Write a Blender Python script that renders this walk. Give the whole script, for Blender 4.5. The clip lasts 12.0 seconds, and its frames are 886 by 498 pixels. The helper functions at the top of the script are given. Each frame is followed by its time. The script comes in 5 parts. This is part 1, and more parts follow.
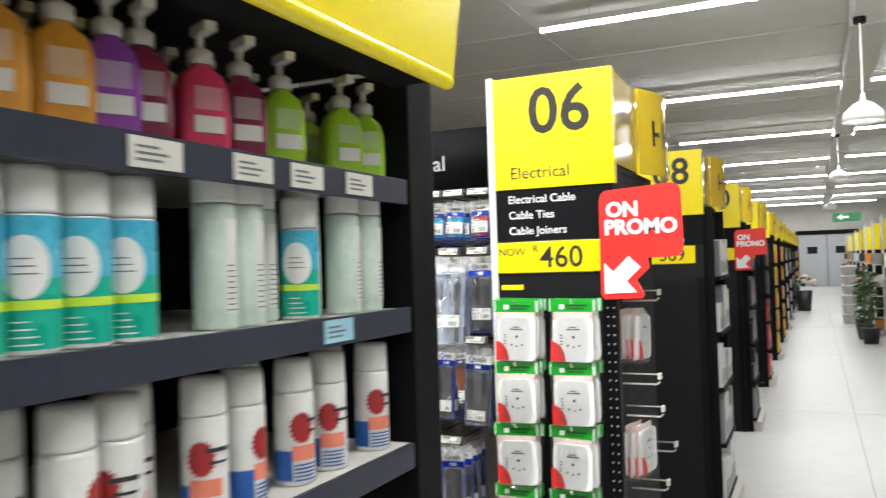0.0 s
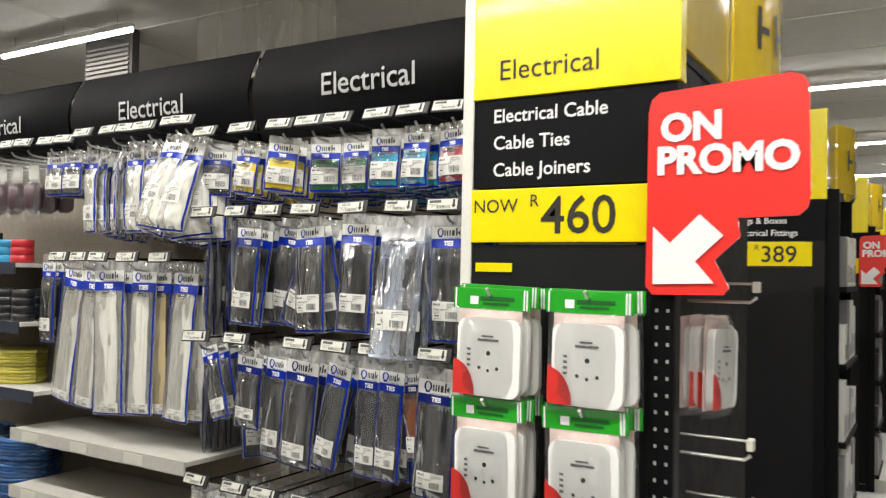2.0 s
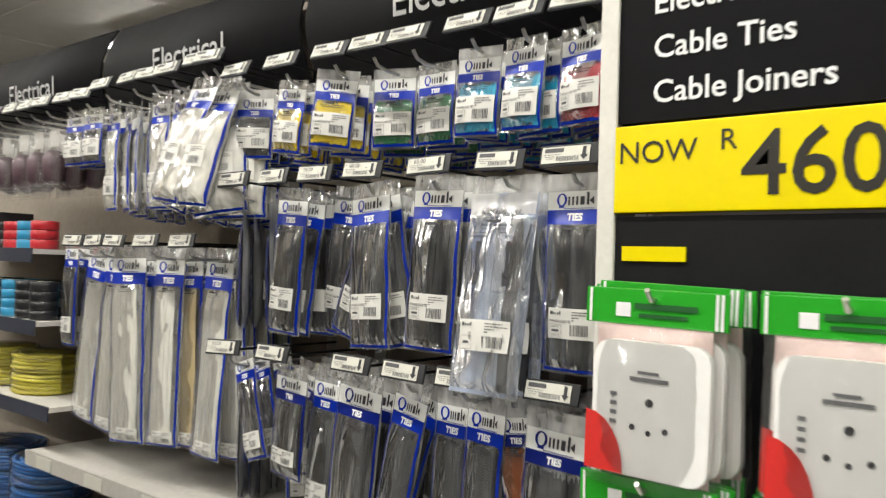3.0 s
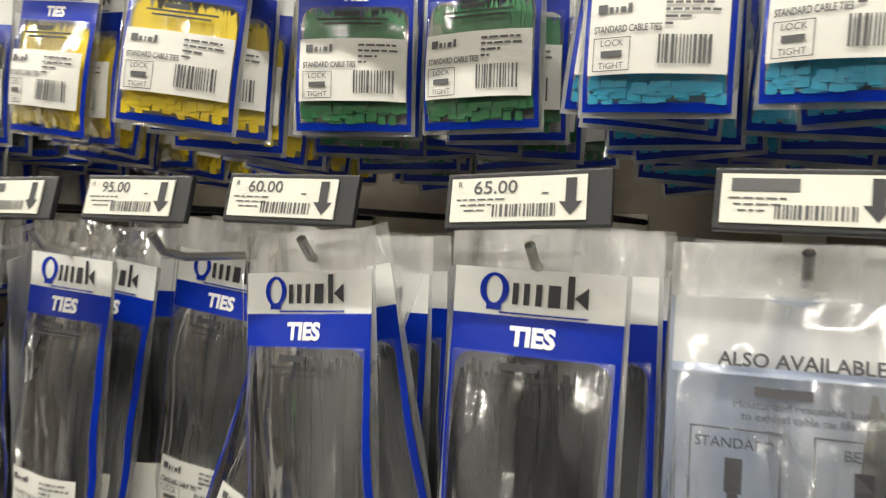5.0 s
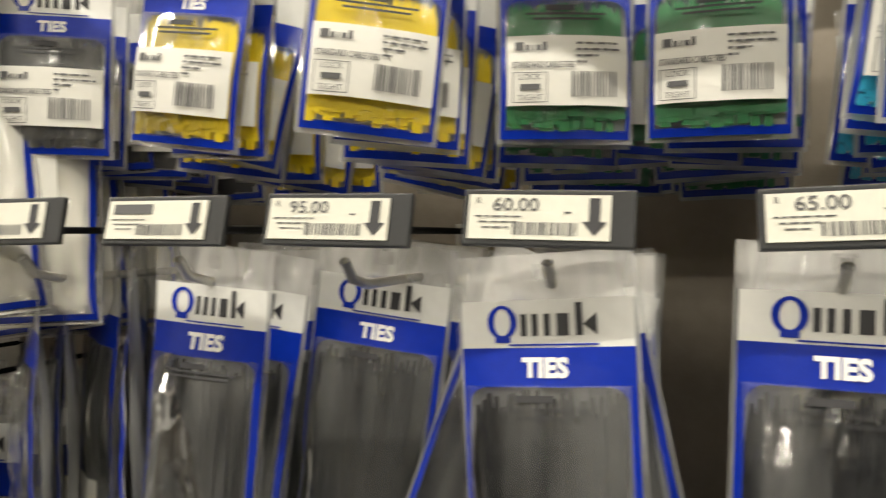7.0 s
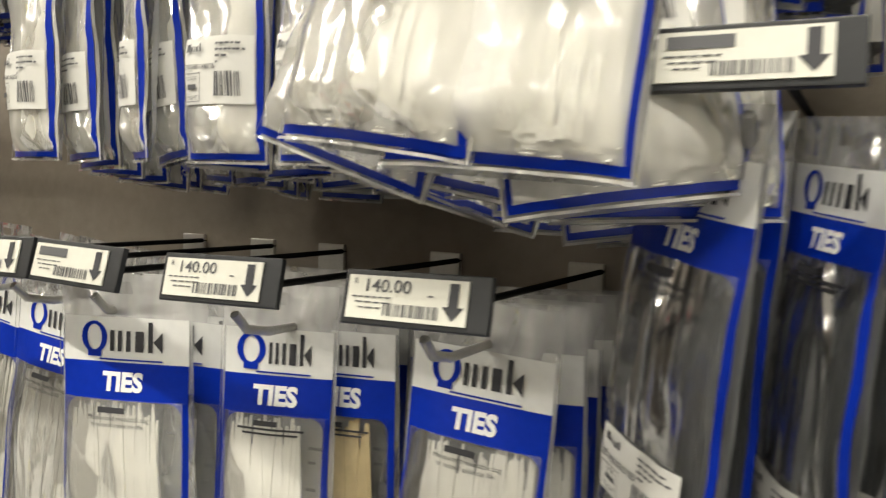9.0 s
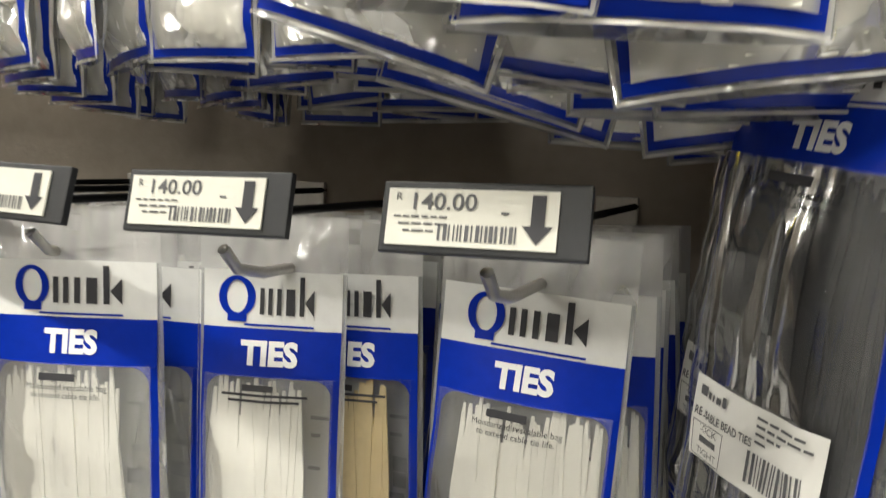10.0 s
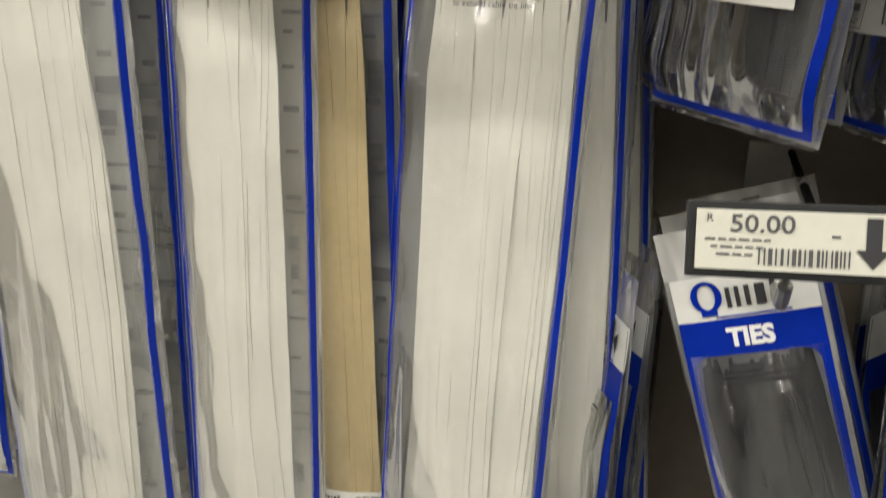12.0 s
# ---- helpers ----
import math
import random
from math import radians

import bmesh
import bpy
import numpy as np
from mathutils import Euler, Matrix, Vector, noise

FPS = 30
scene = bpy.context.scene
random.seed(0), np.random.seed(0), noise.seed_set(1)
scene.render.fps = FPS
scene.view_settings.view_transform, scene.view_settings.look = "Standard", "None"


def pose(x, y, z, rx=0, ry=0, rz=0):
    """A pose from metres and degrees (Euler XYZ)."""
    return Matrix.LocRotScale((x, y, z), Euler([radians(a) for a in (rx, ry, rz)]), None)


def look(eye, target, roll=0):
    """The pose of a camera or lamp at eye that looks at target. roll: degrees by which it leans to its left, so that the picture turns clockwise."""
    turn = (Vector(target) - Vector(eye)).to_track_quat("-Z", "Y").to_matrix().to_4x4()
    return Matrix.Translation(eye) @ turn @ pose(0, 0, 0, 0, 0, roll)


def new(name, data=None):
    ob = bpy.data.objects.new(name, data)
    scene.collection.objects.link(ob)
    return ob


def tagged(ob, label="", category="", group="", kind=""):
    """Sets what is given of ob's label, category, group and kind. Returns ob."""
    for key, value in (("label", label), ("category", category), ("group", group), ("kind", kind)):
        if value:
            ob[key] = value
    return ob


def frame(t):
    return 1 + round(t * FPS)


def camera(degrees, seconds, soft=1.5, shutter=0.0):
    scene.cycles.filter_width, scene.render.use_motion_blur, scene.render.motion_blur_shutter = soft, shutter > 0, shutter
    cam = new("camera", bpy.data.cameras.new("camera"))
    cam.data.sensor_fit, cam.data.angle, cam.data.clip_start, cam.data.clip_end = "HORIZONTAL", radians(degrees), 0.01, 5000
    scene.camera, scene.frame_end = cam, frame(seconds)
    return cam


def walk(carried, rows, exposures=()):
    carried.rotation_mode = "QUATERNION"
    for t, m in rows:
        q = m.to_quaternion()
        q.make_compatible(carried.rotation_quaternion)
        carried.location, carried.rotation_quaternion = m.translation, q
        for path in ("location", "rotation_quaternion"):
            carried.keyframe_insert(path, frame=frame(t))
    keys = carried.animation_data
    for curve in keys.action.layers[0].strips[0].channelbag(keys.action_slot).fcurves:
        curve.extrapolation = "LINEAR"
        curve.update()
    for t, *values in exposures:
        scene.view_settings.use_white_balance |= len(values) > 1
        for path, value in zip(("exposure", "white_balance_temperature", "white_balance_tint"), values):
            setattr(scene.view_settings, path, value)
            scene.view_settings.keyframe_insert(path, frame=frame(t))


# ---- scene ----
cam = camera(57.6, 12.0, soft=1.2, shutter=0.4)
PATH = [
    (0, (0.912, -2.398, 1.41), (0.076, -0.581, 1.45), -1.8),
    (0.5, (0.878, -2.119, 1.414), (0.158, -0.254, 1.463), -0.8),
    (1, (0.902, -1.828, 1.345), (0.105, 0.005, 1.414), -0.2),
    (1.5, (0.859, -1.574, 1.332), (-0.105, 0.177, 1.388), 0.3),
    (2, (0.724, -1.298, 1.319), (-0.312, 0.412, 1.381), 1.2),
    (2.5, (0.589, -1.057, 1.318), (-0.59, 0.558, 1.363), 1.3),
    (2.7, (0.524, -0.953, 1.309), (-0.745, 0.593, 1.357), 1.7),
    (4.3, (-0.053, -0.471, 1.406), (-1.049, 1.263, 1.366), 1.5),
    (4.5, (-0.108, -0.41, 1.423), (-1.053, 1.352, 1.382), 1.5),
    (5, (-0.193, -0.318, 1.438), (-0.995, 1.514, 1.397), 1.3),
    (5.5, (-0.253, -0.302, 1.453), (-0.875, 1.598, 1.426), 0.9),
    (6, (-0.276, -0.296, 1.447), (-0.845, 1.621, 1.423), 0.3),
    (6.5, (-0.314, -0.304, 1.445), (-0.869, 1.617, 1.416), 0.2),
    (7, (-0.37, -0.329, 1.446), (-0.973, 1.577, 1.412), 0.0),
    (7.5, (-0.429, -0.352, 1.423), (-1.214, 1.486, 1.361), 0.1),
    (7.7, (-0.459, -0.355, 1.412), (-1.334, 1.443, 1.361), 0.4),
    (9.3, (-0.747, -0.284, 1.39), (-1.67, 1.482, 1.222), 2.0),
    (9.5, (-0.767, -0.277, 1.382), (-1.609, 1.527, 1.194), 2.2),
    (10, (-0.793, -0.24, 1.366), (-1.56, 1.594, 1.151), 2.0),
    (10.5, (-0.803, -0.223, 1.327), (-1.509, 1.629, 1.053), 1.3),
    (11, (-0.794, -0.229, 1.296), (-1.476, 1.617, 0.941), 1.2),
    (11.5, (-0.789, -0.246, 1.26), (-1.448, 1.59, 0.816), 1.1),
    (12, (-0.79, -0.261, 1.232), (-1.433, 1.554, 0.688), 1.2),
]
walk(cam, [(t, look(eye, target, roll)) for t, eye, target, roll in PATH],
     [(0, 0.12, 6050, 10), (1.5, -0.12, 6400, 10), (2.7, -0.42, 6500, 10), (4.3, -0.3, 6750, 9), (5.5, -0.45, 6850, 9), (6.5, -0.45, 7200, 9), (7.7, -0.35, 7200, 9), (9.3, -0.35, 6800, 9), (10.5, -0.2, 6600, 9), (12, -0.56, 6750, 9)])

# ---- light ----
world = bpy.data.worlds.new("world")
scene.world = world
world.use_nodes = True
world.node_tree.nodes["Background"].inputs[0].default_value = (0.9, 0.95, 1.0, 1)
world.node_tree.nodes["Background"].inputs[1].default_value = 0.05

TUBE_Z = 3.46
# rows at y -1.15 and -4.3 are unseen, added to light the bag fronts
TUBES = [(-1.15, -8.0, 3.0), (-4.3, -8.0, 3.0), (3.35, -7.4, -5.4), (4.4, -1.2, 3.2), (8.35, -1.2, 3.2), (12.5, -1.2, 3.2),
         (16.7, -1.2, 3.2), (20.9, -1.2, 3.2), (25.1, -1.2, 3.2), (29.3, -1.2, 3.2), (33.5, -1.2, 3.2)]
for ty, xa, xb in TUBES:
    lamp = bpy.data.lights.new("tube_light", "AREA")
    lamp.shape, lamp.size, lamp.size_y = "RECTANGLE", xb - xa, 0.06
    lamp.energy, lamp.color = (28.0 if ty < 0 else 16.0 if xb < 0 else 24.0) * (xb - xa), (1.0, 0.98, 0.905)
    new("tube_light", lamp).matrix_world = pose((xa + xb) / 2, ty, TUBE_Z - 0.045)


# ---- materials ----
def mat(name, color, rough=0.5, metal=0.0, spec=0.5, vary=0.0, scale=20.0, bump=0.0, bump_scale=80.0, coat=0.0, emit=0.0, per_object=0.0):
    m = bpy.data.materials.new(name)
    m.use_nodes = True
    nt = m.node_tree
    b = nt.nodes["Principled BSDF"]
    b.inputs["Base Color"].default_value = (*color, 1)
    b.inputs["Roughness"].default_value = rough
    b.inputs["Metallic"].default_value = metal
    b.inputs["Specular IOR Level"].default_value = spec
    b.inputs["Coat Weight"].default_value = coat
    b.inputs["Coat Roughness"].default_value = 0.08
    if emit:
        b.inputs["Emission Color"].default_value = (*color, 1)
        b.inputs["Emission Strength"].default_value = emit
    tc = nt.nodes.new("ShaderNodeTexCoord")
    if vary or per_object:
        n1 = nt.nodes.new("ShaderNodeTexNoise")
        n1.inputs["Scale"].default_value, n1.inputs["Detail"].default_value = scale, 6
        n2 = nt.nodes.new("ShaderNodeTexNoise")
        n2.inputs["Scale"].default_value, n2.inputs["Detail"].default_value = scale * 7, 3
        for n in (n1, n2):
            nt.links.new(tc.outputs["Object"], n.inputs["Vector"])
        add = nt.nodes.new("ShaderNodeMath")
        add.operation = "ADD"
        nt.links.new(n1.outputs["Fac"], add.inputs[0])
        nt.links.new(n2.outputs["Fac"], add.inputs[1])
        mr = nt.nodes.new("ShaderNodeMapRange")
        mr.inputs["From Min"].default_value, mr.inputs["From Max"].default_value = 0.6, 1.4
        mr.inputs["To Min"].default_value, mr.inputs["To Max"].default_value = 1 - vary, 1 + vary
        nt.links.new(add.outputs[0], mr.inputs["Value"])
        last = mr.outputs[0]
        if per_object:
            info = nt.nodes.new("ShaderNodeObjectInfo")
            m2 = nt.nodes.new("ShaderNodeMapRange")
            m2.inputs["To Min"].default_value, m2.inputs["To Max"].default_value = 1 - per_object, 1 + per_object
            nt.links.new(info.outputs["Random"], m2.inputs["Value"])
            mul = nt.nodes.new("ShaderNodeMath")
            mul.operation = "MULTIPLY"
            nt.links.new(last, mul.inputs[0])
            nt.links.new(m2.outputs[0], mul.inputs[1])
            last = mul.outputs[0]
        vm = nt.nodes.new("ShaderNodeVectorMath")
        vm.operation = "SCALE"
        vm.inputs[0].default_value = color
        nt.links.new(last, vm.inputs["Scale"])
        nt.links.new(vm.outputs[0], b.inputs["Base Color"])
        r2 = nt.nodes.new("ShaderNodeMapRange")
        r2.inputs["To Min"].default_value, r2.inputs["To Max"].default_value = max(0.02, rough - vary * 0.4), min(1, rough + vary * 0.4)
        nt.links.new(n1.outputs["Fac"], r2.inputs["Value"])
        nt.links.new(r2.outputs[0], b.inputs["Roughness"])
    if bump:
        nb = nt.nodes.new("ShaderNodeTexNoise")
        nb.inputs["Scale"].default_value, nb.inputs["Detail"].default_value = bump_scale, 4
        nt.links.new(tc.outputs["Object"], nb.inputs["Vector"])
        bp = nt.nodes.new("ShaderNodeBump")
        bp.inputs["Strength"].default_value, bp.inputs["Distance"].default_value = bump, 0.004
        nt.links.new(nb.outputs["Fac"], bp.inputs["Height"])
        nt.links.new(bp.outputs[0], b.inputs["Normal"])
    return m


def film(name, haze, color=(0.8, 0.8, 0.78), rough=0.11, crinkle=0.55, crinkle_scale=20.0, stretch=0.45, glare=0.035, low=0.5, high=1.8):
    """Thin clear plastic: see-through, with a haze and a glossy crinkled skin."""
    m = bpy.data.materials.new(name)
    m.use_nodes = True
    nt = m.node_tree
    nt.nodes.remove(nt.nodes["Principled BSDF"])
    out = nt.nodes["Material Output"]
    clear = nt.nodes.new("ShaderNodeBsdfTransparent")
    clear.inputs[0].default_value = (0.97, 0.97, 0.97, 1)
    cloud = nt.nodes.new("ShaderNodeBsdfTranslucent")
    white = nt.nodes.new("ShaderNodeBsdfDiffuse")
    gloss = nt.nodes.new("ShaderNodeBsdfGlossy")
    gloss.inputs["Roughness"].default_value = rough
    cloud.inputs[0].default_value = white.inputs[0].default_value = (*color, 1)
    half = nt.nodes.new("ShaderNodeMixShader")
    half.inputs[0].default_value = 0.3
    nt.links.new(white.outputs[0], half.inputs[1])
    nt.links.new(cloud.outputs[0], half.inputs[2])
    mix = nt.nodes.new("ShaderNodeMixShader")
    nt.links.new(clear.outputs[0], mix.inputs[1])
    nt.links.new(half.outputs[0], mix.inputs[2])
    fres = nt.nodes.new("ShaderNodeFresnel")
    fres.inputs["IOR"].default_value = 1.5
    thin = nt.nodes.new("ShaderNodeMath")
    thin.operation = "MULTIPLY_ADD"
    thin.inputs[1].default_value, thin.inputs[2].default_value = 0.5, glare
    nt.links.new(fres.outputs[0], thin.inputs[0])
    skin = nt.nodes.new("ShaderNodeMixShader")
    nt.links.new(thin.outputs[0], skin.inputs[0])
    nt.links.new(mix.outputs[0], skin.inputs[1])
    nt.links.new(gloss.outputs[0], skin.inputs[2])
    tc = nt.nodes.new("ShaderNodeTexCoord")
    nb = nt.nodes.new("ShaderNodeTexNoise")
    nb.inputs["Scale"].default_value, nb.inputs["Detail"].default_value, nb.inputs["Distortion"].default_value = crinkle_scale, 2, 0.3
    info = nt.nodes.new("ShaderNodeObjectInfo")
    shift = nt.nodes.new("ShaderNodeVectorMath")
    shift.operation = "ADD"
    nt.links.new(tc.outputs["Object"], shift.inputs[0])
    nt.links.new(info.outputs["Random"], shift.inputs[1])
    tall = nt.nodes.new("ShaderNodeMapping")
    tall.inputs["Scale"].default_value = (1.3, 1.0, stretch)
    nt.links.new(shift.outputs[0], tall.inputs["Vector"])
    nt.links.new(tall.outputs[0], nb.inputs["Vector"])
    # sharp creases: thin ridges where a second noise crosses its middle
    crease = nt.nodes.new("ShaderNodeTexNoise")
    crease.inputs["Scale"].default_value, crease.inputs["Detail"].default_value, crease.inputs["Distortion"].default_value = crinkle_scale * 0.7, 1, 0.6
    nt.links.new(tall.outputs[0], crease.inputs["Vector"])
    away = nt.nodes.new("ShaderNodeMath")
    away.operation = "SUBTRACT"
    away.inputs[1].default_value = 0.5
    nt.links.new(crease.outputs["Fac"], away.inputs[0])
    dist = nt.nodes.new("ShaderNodeMath")
    dist.operation = "ABSOLUTE"
    nt.links.new(away.outputs[0], dist.inputs[0])
    ridge = nt.nodes.new("ShaderNodeMapRange")
    ridge.inputs["From Min"].default_value, ridge.inputs["From Max"].default_value = 0.0, 0.07
    ridge.inputs["To Min"].default_value, ridge.inputs["To Max"].default_value = 0.5, 0.0
    nt.links.new(dist.outputs[0], ridge.inputs["Value"])
    total = nt.nodes.new("ShaderNodeMath")
    total.operation = "ADD"
    nt.links.new(nb.outputs["Fac"], total.inputs[0])
    nt.links.new(ridge.outputs[0], total.inputs[1])
    uneven = nt.nodes.new("ShaderNodeMapRange")
    uneven.inputs["From Min"].default_value, uneven.inputs["From Max"].default_value = 0.35, 0.72
    uneven.inputs["To Min"].default_value, uneven.inputs["To Max"].default_value = haze * low, min(0.95, haze * high)
    nt.links.new(nb.outputs["Fac"], uneven.inputs["Value"])
    nt.links.new(uneven.outputs[0], mix.inputs[0])
    bp = nt.nodes.new("ShaderNodeBump")
    bp.inputs["Strength"].default_value, bp.inputs["Distance"].default_value = crinkle, 0.02
    nt.links.new(total.outputs[0], bp.inputs["Height"])
    nt.links.new(bp.outputs[0], gloss.inputs["Normal"])
    nt.links.new(skin.outputs[0], out.inputs["Surface"])
    return m


YELLOW = mat("sign_yellow", (0.86, 0.70, 0.0), 0.25, vary=0.03, scale=6, coat=0.4)
YELLOW_GLOSS = mat("gloss_yellow", (0.80, 0.56, 0.02), 0.08, vary=0.06, scale=5, coat=1.0)
BLACK = mat("sign_black", (0.007, 0.007, 0.008), 0.5, spec=0.22, vary=0.25, scale=14)
BLACK_METAL = mat("black_powder_coat", (0.004, 0.004, 0.0045), 0.6, spec=0.12, vary=0.3, scale=25, bump=0.15, bump_scale=500)
HEADER = mat("charcoal_board", (0.0055, 0.0055, 0.0065), 0.6, spec=0.10, vary=0.2, scale=8)
GREY_TXT = mat("pale_grey_lettering", (0.46, 0.46, 0.46), 0.6)
WHITE_TXT = mat("white_lettering", (0.82, 0.82, 0.82), 0.5)
BLACK_TXT = mat("black_lettering", (0.02, 0.017, 0.012), 0.5)
RED = mat("promo_red", (0.80, 0.035, 0.028), 0.3, vary=0.04, scale=5, coat=0.3)
POST = mat("cream_post", (0.70, 0.68, 0.63), 0.45, vary=0.08, scale=18)
BACKBOARD = mat("brown_backboard", (0.28, 0.24, 0.195), 0.6, vary=0.15, scale=9, bump=0.1, bump_scale=200)
SHELF_WHITE = mat("pale_shelf", (0.52, 0.50, 0.46), 0.5, vary=0.1, scale=12)
SHELF_LIP = mat("slate_shelf_edge", (0.028, 0.032, 0.048), 0.4, spec=0.4, vary=0.2, scale=14)
STEEL = mat("zinc_wire", (0.55, 0.54, 0.51), 0.32, metal=0.9, vary=0.1, scale=60)
HOLDER = mat("grey_ticket_holder", (0.018, 0.019, 0.021), 0.35, spec=0.35, vary=0.15, scale=40)
CARD = mat("ticket_paper", (0.64, 0.63, 0.56), 0.55, vary=0.04, scale=30)
INK = mat("printed_ink", (0.03, 0.03, 0.035), 0.6)
SOFT_INK = mat("soft_black_ink", (0.085, 0.085, 0.09), 0.6)
GREYINK = mat("faded_ink", (0.16, 0.16, 0.17), 0.6)
PRINT_BLUE = mat("print_blue", (0.0, 0.022, 0.34), 0.3, spec=0.3, vary=0.12, scale=25, coat=0.15, bump=0.12, bump_scale=60, per_object=0.12)
PRINT_NAVY = mat("print_navy", (0.002, 0.010, 0.14), 0.3, spec=0.3, vary=0.15, scale=25, coat=0.15, bump=0.12, bump_scale=60, per_object=0.15)
PRINT_WHITE = mat("print_white", (0.74, 0.74, 0.72), 0.3, vary=0.05, scale=20, coat=0.4, bump=0.12, bump_scale=50)
LABEL = mat("white_sticker", (0.70, 0.69, 0.65), 0.42, vary=0.03, scale=25)
TIE = {
    "white": mat("natural_nylon", (0.80, 0.785, 0.72), 0.34, vary=0.07, scale=35, per_object=0.07),
    "black": mat("black_nylon", (0.015, 0.016, 0.018), 0.34, vary=0.3, scale=35, per_object=0.2),
    "yellow": mat("yellow_nylon", (0.80, 0.60, 0.01), 0.38, vary=0.08, scale=35, per_object=0.1),
    "green": mat("green_nylon", (0.012, 0.17, 0.055), 0.38, vary=0.15, scale=35, per_object=0.1),
    "blue": mat("blue_nylon", (0.01, 0.36, 0.58), 0.38, vary=0.1, scale=35, per_object=0.1),
    "red": mat("red_nylon", (0.42, 0.01, 0.03), 0.38, vary=0.1, scale=35),
    "cream": mat("aged_nylon", (0.62, 0.50, 0.29), 0.38, vary=0.1, scale=35),
    "brown": mat("brown_nylon", (0.20, 0.06, 0.02), 0.38, vary=0.2, scale=35),
}
FILM = film("clear_film", 0.012, (0.7, 0.71, 0.72), crinkle=0.34)
# translucent film whose pale haze streaks paint in reflections over black ties
FILM_SHEEN = film("sheen_streak_film", 0.11, (0.58, 0.59, 0.59), rough=0.13, crinkle=0.9, crinkle_scale=30.0, stretch=0.16, glare=0.045, low=0.1, high=2.6)
FILM_TOP = film("crinkled_top_film", 0.4, (0.86, 0.85, 0.83), rough=0.1, crinkle=0.9, crinkle_scale=30.0)
FILM_HAZE = film("hazy_film", 0.5, (0.88, 0.87, 0.84), rough=0.09, crinkle=1.0, glare=0.07)
FILM_SOFT = film("soft_film", 0.16, (0.86, 0.86, 0.83), rough=0.12, crinkle=0.5, crinkle_scale=26.0, stretch=0.12)
FILM_MILK = film("milky_film", 0.6, (0.90, 0.885, 0.83), rough=0.14, crinkle=0.7, crinkle_scale=24.0)
FILM_BACK = film("grey_back_film", 0.7, (0.66, 0.67, 0.66))
FILM_PALE = film("pale_blue_film", 0.55, (0.56, 0.65, 0.84), rough=0.09, crinkle=1.0, crinkle_scale=16.0, stretch=0.3, glare=0.09)
TUBE = mat("lit_tube", (1.0, 0.97, 0.92), 0.5, emit=24.0)
CEIL = mat("ceiling_white", (0.78, 0.76, 0.715), 0.8, vary=0.06, scale=0.8)
WALL = mat("wall_paint", (0.55, 0.53, 0.50), 0.8, vary=0.06, scale=1.2)
WHITE_PAINT = mat("white_paint", (0.74, 0.73, 0.70), 0.45, vary=0.05, scale=4)
FLOOR = mat("polished_concrete", (0.46, 0.455, 0.445), 0.36, spec=0.3, vary=0.08, scale=0.9, bump=0.02, bump_scale=30)
JOINT = mat("floor_joint", (0.25, 0.24, 0.23), 0.6)


# ---- mesh tools ----
def obj(name, bm, material, parent=None, label="", smooth=False):
    me = bpy.data.meshes.new(name)
    bm.to_mesh(me)
    bm.free()
    me.materials.append(material)
    if smooth:
        for p in me.polygons:
            p.use_smooth = True
    ob = new(name, me)
    if parent is not None:
        ob.parent = parent
    if label:
        ob["label"] = label
    return ob


part = obj


def share(name, me, parent, m=None):
    """One more object on a mesh that exists."""
    ob = new(name, me)
    ob.parent = parent
    if m is not None:
        ob.matrix_basis = m
    return ob


def empty(name, label, category, m=None, group="", kind=""):
    e = new(name)
    e.empty_display_size = 0.05
    if m is not None:
        e.matrix_basis = m
    return tagged(e, label, category, group, kind)


def box(x0, x1, y0, y1, z0, z1, bm=None, bevel=0.0):
    own = bm if bm is not None else bmesh.new()
    r = bmesh.ops.create_cube(own, size=1.0)
    bmesh.ops.scale(own, vec=(abs(x1 - x0), abs(y1 - y0), abs(z1 - z0)), verts=r["verts"])
    bmesh.ops.translate(own, vec=((x0 + x1) / 2, (y0 + y1) / 2, (z0 + z1) / 2), verts=r["verts"])
    if bevel:
        edges = list({e for v in r["verts"] for e in v.link_edges})
        bmesh.ops.bevel(own, geom=edges, offset=bevel, segments=2, profile=0.7, affect="EDGES")
    return own


def rod(points, radius, bm=None, sides=8):
    """A round bar along a line of points."""
    own = bm if bm is not None else bmesh.new()
    pts = [Vector(p) for p in points]
    rings = []
    for i, p in enumerate(pts):
        d = (pts[min(i + 1, len(pts) - 1)] - pts[max(i - 1, 0)]).normalized()
        side = d.cross(Vector((0, 0, 1)) if abs(d.z) < 0.9 else Vector((1, 0, 0))).normalized()
        up = side.cross(d)
        rings.append([own.verts.new(p + radius * (math.cos(a) * side + math.sin(a) * up))
                      for a in (2 * math.pi * k / sides for k in range(sides))])
    for a, b in zip(rings, rings[1:]):
        for k in range(sides):
            own.faces.new((a[k], a[(k + 1) % sides], b[(k + 1) % sides], b[k]))
    own.faces.new(rings[0])
    own.faces.new(rings[-1][::-1])
    return own


def lathe(profile, sides=20, bm=None, at=(0, 0, 0)):
    """A turned body from (radius, height) pairs."""
    own = bm if bm is not None else bmesh.new()
    rings = [[own.verts.new((at[0] + r * math.cos(2 * math.pi * k / sides), at[1] + r * math.sin(2 * math.pi * k / sides), at[2] + z))
              for k in range(sides)] for r, z in profile]
    for a, b in zip(rings, rings[1:]):
        for k in range(sides):
            own.faces.new((a[k], a[(k + 1) % sides], b[(k + 1) % sides], b[k]))
    own.faces.new(rings[0][::-1])
    own.faces.new(rings[-1])
    return own


